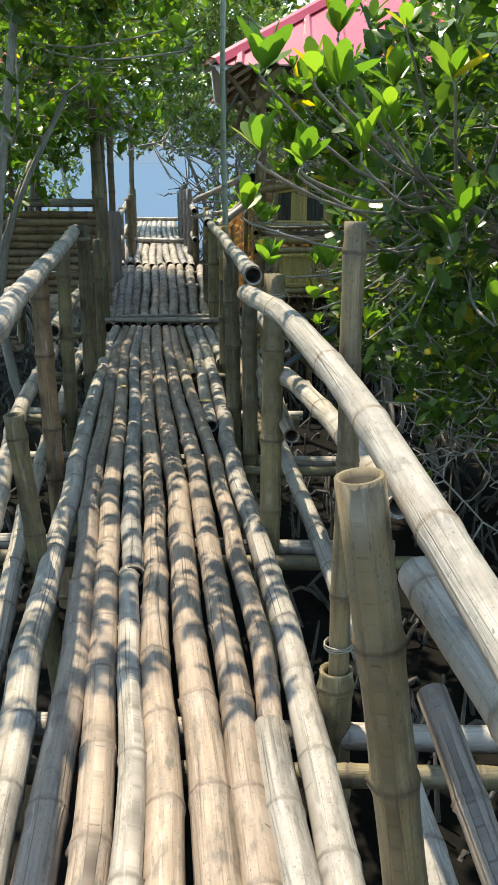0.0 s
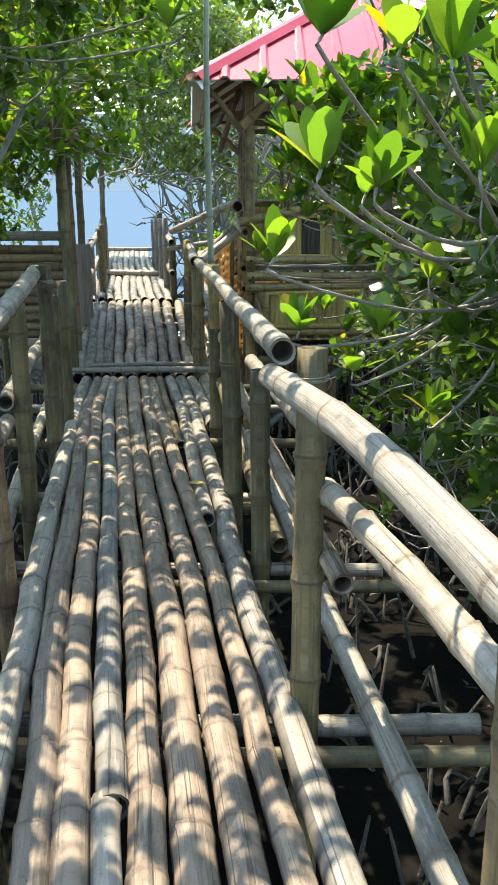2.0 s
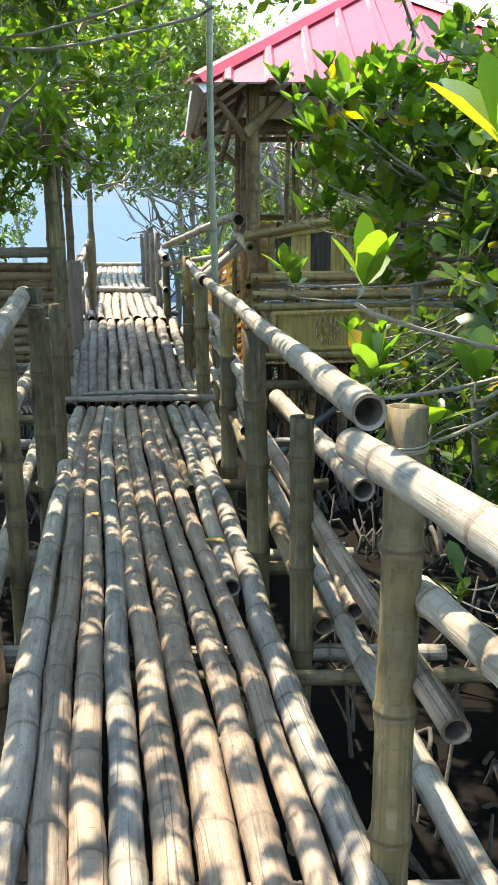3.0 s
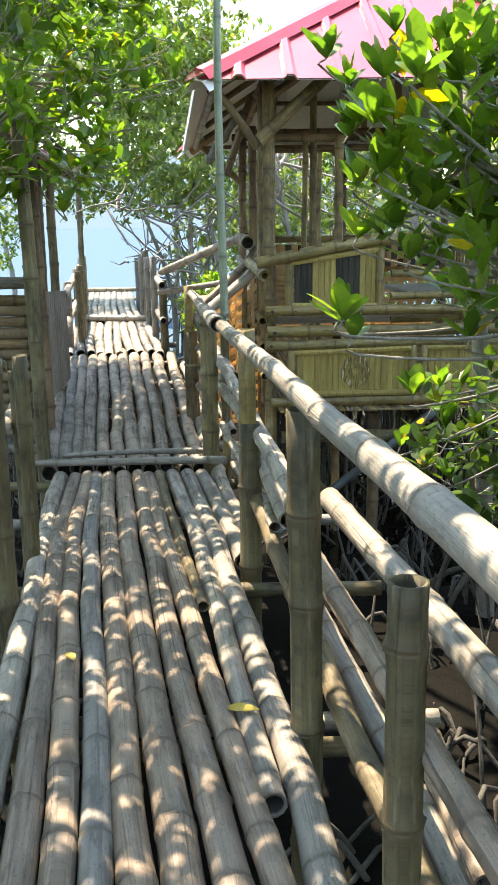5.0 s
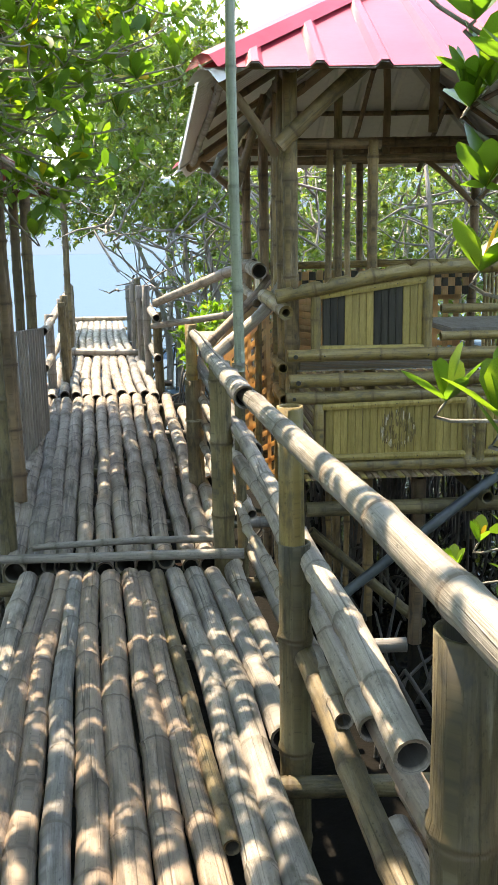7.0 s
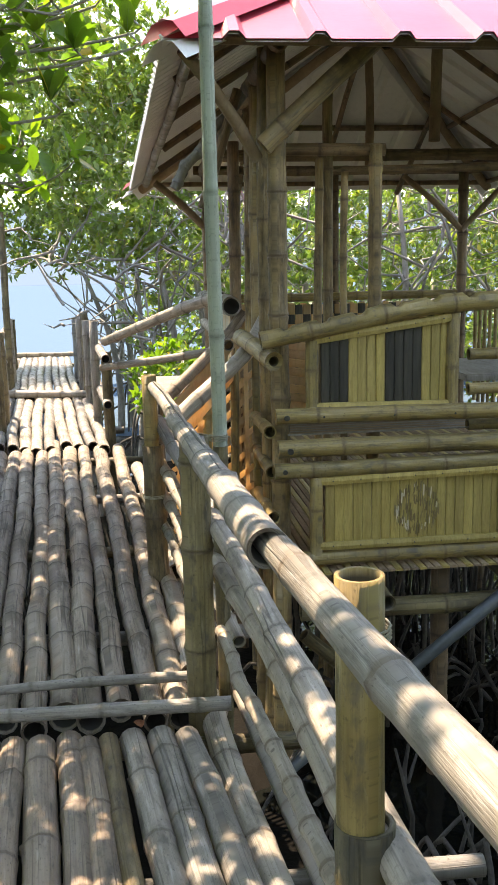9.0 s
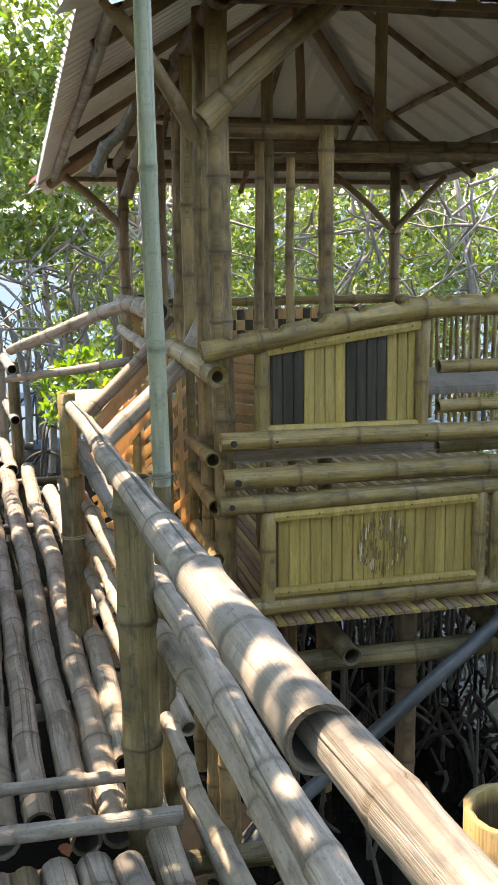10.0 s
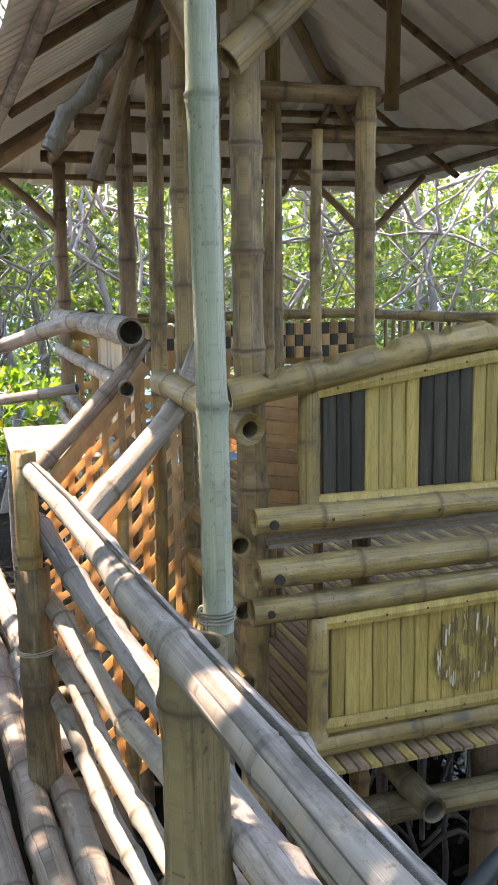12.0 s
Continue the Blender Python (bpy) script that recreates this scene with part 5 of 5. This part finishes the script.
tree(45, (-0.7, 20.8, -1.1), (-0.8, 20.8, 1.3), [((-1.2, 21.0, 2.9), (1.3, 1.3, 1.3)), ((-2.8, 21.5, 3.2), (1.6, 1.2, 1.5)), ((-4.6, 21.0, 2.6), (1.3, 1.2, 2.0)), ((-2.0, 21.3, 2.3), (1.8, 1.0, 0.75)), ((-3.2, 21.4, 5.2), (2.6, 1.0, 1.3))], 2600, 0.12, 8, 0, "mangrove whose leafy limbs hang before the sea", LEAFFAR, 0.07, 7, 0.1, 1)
for k, (x, y, h, w) in enumerate([(-4.6, 15.5, 4.6, 1.5), (-5.6, 11.5, 5.0, 1.8), (-4.6, 7.5, 4.8, 1.5), (-4.4, 1.5, 4.6, 1.6), (5.2, 7.6, 3.4, 1.5), (4.8, 1.8, 4.6, 1.8), (-6.5, 19.0, 4.6, 1.8), (2.4, -3.5, 4.0, 1.6), (-2.6, -3.0, 4.0, 1.6)]):
    far_wood(60 + k, x, y, h, w, 700 if y > 0 else 350, LEAF, 0.0)


tree(49, (1.6, 6.6, -1.1), (1.2, 6.4, 1.3), [((0.72, 6.15, 1.75), (0.46, 0.5, 0.62))], 80, 0.13, 8, 2, "mangrove limb with big green leaves hanging by the railing", LEAFNEAR, 0.04, 3, 0.0, 1)
tree(46, (0.0, 15.8, -1.1), (-0.1, 15.7, 0.0), [((-0.05, 15.4, 0.35), (0.55, 1.2, 0.5))], 150, 0.12, 9, 1, "low mangrove bush with bright green leaves", LEAFNEAR, 0.03, 3, 0.0, 1)
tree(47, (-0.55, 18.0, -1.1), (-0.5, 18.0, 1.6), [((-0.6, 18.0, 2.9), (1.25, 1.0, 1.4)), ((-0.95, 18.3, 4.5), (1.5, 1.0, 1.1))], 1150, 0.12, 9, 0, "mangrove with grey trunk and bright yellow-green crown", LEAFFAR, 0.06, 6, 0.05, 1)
# added out of view overhead, to cast shade on the mud beside the deck
tree(48, (1.3, 7.9, -1.1), (0.9, 7.4, 2.2), [((0.15, 5.9, 2.85), (0.6, 2.4, 0.28))], 230, 0.105, 8, 0, "unseen mangrove limb added above the railing to shade the mud")


def bare_tree(seed, base, top, spread, n):
    """Leafless grey limbs against the sea."""
    rng = np.random.default_rng(seed)
    root = thing("bare_mangrove", base, "bare grey mangrove limbs standing before the sea", "tree", "mangrove trees")
    b, t = np.array(base, float), np.array(top, float)
    s = np.linspace(0, 1, 8)[:, None]
    tr = b + (t - b) * s + np.array([0.25, 0, 0]) * np.sin(s * 3.14)
    lines = [(tr, np.linspace(0.07, 0.03, 8))]
    P = tr[2:]
    for k in range(n):
        a = P[rng.integers(len(P))]
        g = a + rng.normal(size=3) * spread + np.array([0, 0, 0.25])
        m = a + (g - a) * 0.5 + rng.normal(size=3) * 0.12
        q = np.array([a, (a + m) / 2 + rng.normal(size=3) * 0.03, m, (m + g) / 2, g])
        lines.append((q, np.linspace(0.022, 0.005, 5)))
        P = np.vstack([P, q[2:]])
    v, f = tubes(lines[:1], 8)
    mesh_object("trunk", v.tolist(), f, BARK, root)
    v, f = tubes(lines[1:], 5)
    tagged(mesh_object("limb", v.tolist(), f, BARK, root), kind="stuff")


bare_tree(1, (-0.9, 20.5, -1.3), (-1.4, 20.6, 1.7), 0.45, 60)
bare_tree(3, (2.6, 17.0, -1.3), (2.9, 17.1, 2.6), 0.6, 110)
bare_tree(4, (4.6, 16.4, -1.3), (4.4, 16.5, 2.8), 0.65, 110)
bare_tree(5, (1.0, 17.4, -1.3), (0.8, 17.4, 2.5), 0.6, 110)
for k, (x, y) in enumerate(((-5.5, 27.0), (-1.0, 29.0), (1.8, 27.5), (4.8, 27.0), (8.0, 26.0), (11.0, 24.5), (13.0, 21.0))):
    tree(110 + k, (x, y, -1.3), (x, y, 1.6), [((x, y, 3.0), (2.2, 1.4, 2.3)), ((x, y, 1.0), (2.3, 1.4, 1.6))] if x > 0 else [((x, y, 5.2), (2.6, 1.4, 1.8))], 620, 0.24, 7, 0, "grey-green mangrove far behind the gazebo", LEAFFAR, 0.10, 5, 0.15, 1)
bare_tree(2, (-0.3, 17.5, -1.3), (-0.2, 17.5, 1.6), 0.5, 60)


# ---- near twigs with large leaves ----
bush = thing("mangrove_branch", (1.2, 4.2, -1.2), "mangrove branch with large bright green leaves over the railing", "tree", "mangrove trees")
BIG = []
for k in range(4):
    rg = np.random.default_rng(90 + k)
    v, f = leaves(np.zeros((1, 3)), np.array([[0, 1.0, 0]]), np.array([[0, 0, 1.0]]), np.array([1.0]), np.array([0.46 + 0.03 * k]), 3, rg)
    me = bpy.data.meshes.new("leaf")
    me.from_pydata(v.tolist(), [], f.tolist())
    me.polygons.foreach_set("use_smooth", [True] * len(me.polygons))
    me.materials.append(LEAFNEAR)
    BIG.append(me)
twigs = []


def sprig(at, back, n, size, seed, up=1.0):
    """A rosette of large leaves at the end of a curved twig that comes from back."""
    rng = random.Random(seed)
    at, back = Vector(at), Vector(back)
    mid = at.lerp(back, 0.5) + Vector((rng.uniform(-0.05, 0.05), rng.uniform(-0.05, 0.05), -0.08))
    p, s = spline([tuple(back), tuple(mid), tuple(at + Vector((0.015, 0.01, -0.05))), tuple(at)], 0)
    p = p[::8]
    twigs.append((p, np.linspace(0.008, 0.0035, len(p))))
    for k in range(n):
        an = k * 2.4 + rng.uniform(-0.3, 0.3)
        tilt = radians(rng.uniform(15, 62)) if k > 1 else radians(rng.uniform(4, 20))
        ax = Vector((math.cos(an) * math.sin(tilt), math.sin(an) * math.sin(tilt), math.cos(tilt) * up))
        nor = Vector((-math.cos(an) * math.cos(tilt), -math.sin(an) * math.cos(tilt), math.sin(tilt) + 0.2))
        ax.normalize()
        sd = ax.cross(nor).normalized()
        nn = sd.cross(ax)
        m = Matrix((sd, ax, nn)).transposed().to_4x4()
        L = size * rng.uniform(0.75, 1.15)
        ob = new("leaf", BIG[rng.randrange(4)])
        hang(ob, bush)
        ob.matrix_basis = Matrix.Translation(at) @ m @ Matrix.Diagonal((L, L, L, 1))


ORIGIN = (1.05, 4.2, 1.2)
for k, (at, n, size) in enumerate([((0.045, 2.914, 1.77), 8, 0.15), ((0.267, 2.82, 1.715), 7, 0.14), ((0.443, 2.99, 1.585), 6, 0.13), ((0.035, 2.81, 1.53), 7, 0.14), ((0.18, 3.2, 1.485), 4, 0.10), ((-0.01, 3.44, 1.33), 6, 0.12),
                                    ((0.09, 3.84, 1.08), 8, 0.13), ((0.33, 3.83, 1.07), 6, 0.12), ((0.67, 3.05, 1.27), 5, 0.12), ((0.21, 3.02, 1.76), 6, 0.13), ((0.50, 3.3, 1.75), 6, 0.13), ((0.62, 3.5, 1.45), 6, 0.12), ((0.45, 3.7, 1.25), 6, 0.12),
                                    ((0.30, 4.1, 0.9), 6, 0.12), ((0.52, 3.9, 0.8), 6, 0.12), ((0.75, 2.75, 1.8), 7, 0.13), ((0.85, 3.1, 1.0), 6, 0.12)]):
    b = Vector(at).lerp(Vector(ORIGIN), 0.75) + Vector((0, 0.1, 0.1 * math.sin(k)))
    sprig(at, b, n, size, 700 + k)
    twigs.append((np.array([tuple(b), tuple(b.lerp(Vector((1.35, 4.0, 1.0)), 0.5) + Vector((0, 0, 0.06))), (1.35, 4.0, 1.0)]), np.array([0.008, 0.011, 0.015])))
for k, (at, n, size) in enumerate([((0.085, 6.34, 2.03), 7, 0.13), ((0.215, 6.12, 1.79), 8, 0.14), ((0.225, 6.05, 1.63), 8, 0.14), ((0.056, 5.71, 1.19), 6, 0.13), ((0.30, 5.9, 1.9), 7, 0.13), ((0.40, 6.1, 1.5), 8, 0.14), ((0.32, 6.0, 1.35), 7, 0.13),
                                    ((0.45, 6.2, 2.05), 7, 0.13), ((0.62, 6.4, 1.7), 7, 0.13), ((0.79, 7.29, 0.69), 8, 0.12), ((0.75, 6.95, 0.32), 8, 0.12), ((0.92, 7.1, 0.5), 7, 0.12), ((0.6, 6.6, 1.2), 6, 0.12)]):
    b = Vector(at).lerp(Vector((1.6, 6.2, 1.2)), 0.7)
    sprig(at, b, n + 2, size * 0.95, 740 + k)
    twigs.append((np.array([tuple(b), tuple(b.lerp(Vector((1.9, 6.2, 1.0)), 0.5) + Vector((0, 0, 0.05))), (1.9, 6.2, 1.0)]), np.array([0.008, 0.011, 0.015])))
for k, (at, n, size) in enumerate([((-0.32, 4.62, 2.06), 9, 0.13), ((-0.45, 5.0, 2.2), 7, 0.12), ((-0.76, 8.95, 2.47), 8, 0.12), ((-1.18, 8.94, 2.35), 7, 0.11)]):
    b = Vector(at).lerp(Vector((-1.9, 7.2, 2.3)), 0.7)
    sprig(at, b, n, size, 780 + k)
    twigs.append((np.array([tuple(b), tuple(b.lerp(Vector((-2.0, 6.8, 1.5)), 0.5) + Vector((0, 0, 0.1))), (-2.0, 6.8, 1.5)]), np.array([0.008, 0.011, 0.015])))
OVERHEAD = [(-0.49, 8.87, 2.34), (-0.62, 9.02, 2.52), (-0.68, 8.94, 2.3), (-0.79, 9.05, 2.53), (-0.93, 9.06, 2.53), (-0.94, 8.78, 2.25), (-1.07, 8.76, 2.17), (-1.23, 9.17, 2.4), (-1.25, 8.88, 2.12),
            (-1.07, 8.87, 1.98), (-1.27, 9.25, 1.57), (-1.02, 8.98, 1.83), (-0.55, 9.17, 2.63), (-0.82, 8.96, 2.36), (-0.77, 8.91, 2.12), (-0.48, 8.98, 2.42), (-0.92, 8.99, 1.88)]
BESIDE = [(0.28, 6.12, 2.07), (0.51, 6.21, 2.07), (0.25, 6.16, 1.94), (0.47, 6.23, 1.82), (0.59, 6.24, 1.67), (0.26, 6.07, 1.66), (0.35, 6.05, 1.55), (0.2, 6.3, 1.81), (0.45, 6.13, 1.39), (0.29, 6.12, 1.45),
          (0.14, 6.35, 1.12), (0.59, 6.19, 1.06), (0.15, 6.25, 1.93), (0.16, 6.31, 1.77), (0.19, 6.27, 1.6), (0.2, 6.32, 1.42), (0.72, 7.8, 0.26), (0.61, 7.8, 0.12), (0.49, 6.6, 0.78), (0.63, 6.6, 0.64), (0.1, 5.8, 1.12)]
ENTRY = [(0.44, 2.97, 1.65), (0.18, 3.06, 1.5), (0.64, 3.01, 1.75), (0.72, 3.08, 1.33), (0.5, 3.09, 1.91), (0.27, 2.92, 1.87), (0.35, 2.9, 1.53)]
for group_at, hub, stem, leaf_size in ((OVERHEAD, (-1.7, 8.8, 2.2), (-2.0, 8.8, 1.6), 0.115), (BESIDE, (1.6, 6.2, 1.2), (1.9, 6.2, 1.0), 0.125), (ENTRY, ORIGIN, (1.35, 4.0, 1.0), 0.125)):
    for k, at in enumerate(group_at):
        b = Vector(at).lerp(Vector(hub), 0.62) + Vector((0, 0.05 * math.cos(k), 0.08 * math.sin(2.1 * k)))
        sprig(at, b, 5 + (k * 3) % 4, leaf_size * (0.85 + 0.09 * (k % 4)), 820 + k + int(100 * leaf_size))
        twigs.append((np.array([tuple(b), tuple(b.lerp(Vector(stem), 0.5) + Vector((0, 0, 0.06))), stem]), np.array([0.007, 0.010, 0.014])))
for line in twigs:
    v, f = tubes([line], 6)
    mesh_object("twig", v.tolist(), f, BARK, bush)


# ---- roots in the mud ----
def roots(n, area, seed):
    rng = np.random.default_rng(seed)
    lines = []
    for k in range(n):
        x, y = rng.uniform(area[0], area[1]), rng.uniform(area[2], area[3])
        an, L = rng.uniform(0, 6.28), rng.uniform(0.3, 0.9)
        h = rng.uniform(0.1, 0.6)
        t = np.linspace(0, 1, 8)
        q = np.stack([x + np.cos(an) * L * t + 0.05 * np.sin(t * 7 + an), y + np.sin(an) * L * t, -1.2 + h * np.sin(t * math.pi) ** 0.8], axis=1)
        lines.append((q, np.linspace(0.016, 0.008, 8)))
    for k in range(n):
        x, y = rng.uniform(area[0], area[1]), rng.uniform(area[2], area[3])
        h = rng.uniform(0.2, 0.8)
        q = np.array([(x, y, -1.25), (x + rng.normal() * 0.03, y, -1.2 + h * 0.5), (x + rng.normal() * 0.06, y + rng.normal() * 0.05, -1.2 + h)])
        lines.append((q, np.array([0.016, 0.012, 0.006])))
    v, f = tubes(lines, 5)
    ob = mesh_object("mangrove_roots", v.tolist(), f, ROOT)
    tagged(ob, "tangle of dark arched mangrove roots in the mud", "roots", kind="stuff")


roots(700, (0.3, 3.5, 1.5, 9.0), 1)
roots(300, (0.2, 3.5, 9.0, 15.0), 2)


def hanging_roots(n, seed):
    rng = np.random.default_rng(seed)
    lines = []
    for k in range(n):
        x, y = rng.uniform(0.2, 2.8), rng.uniform(9.9, 13.8)
        lo = rng.uniform(-1.0, -0.7)
        q = np.array([(x, y, lo), (x + rng.normal() * 0.03, y, -0.4), (x + rng.normal() * 0.05, y, 0.1)])
        lines.append((q, np.array([0.012, 0.014, 0.012])))
    v, f = tubes(lines, 5)
    tagged(mesh_object("mangrove_stakes", v.tolist(), f, ROOT), "dark thin stakes standing in the water below the gazebo", "stakes", kind="stuff")


hanging_roots(110, 8)
roots(420, (-4.0, -1.2, 2.0, 12.0), 3)


# ---- fallen leaves on the deck ----
for k, (x, y, rz, mat, L) in enumerate([(-0.845, 5.83, 0.4, DRYLEAF, 0.07), (-0.28, 5.45, 1.3, DRYLEAF, 0.10), (-0.545, 8.24, 0.2, REDLEAF, 0.07)]):
    rg = np.random.default_rng(k)
    v, f = leaves(np.array([[0, -L / 2, 0]]), np.array([[0, 1.0, 0.0]]), np.array([[0, 0, 1.0]]), np.array([L]), np.array([L * 0.5]), 3, rg)
    ob = mesh_object("fallen_leaf", v.tolist(), f.tolist(), mat)
    ob.matrix_world = pose(x, y, TOP + 0.006, 0, 0, math.degrees(rz))
    tagged(ob, "dry fallen leaf lying on the bamboo deck", "leaf", "fallen leaves")
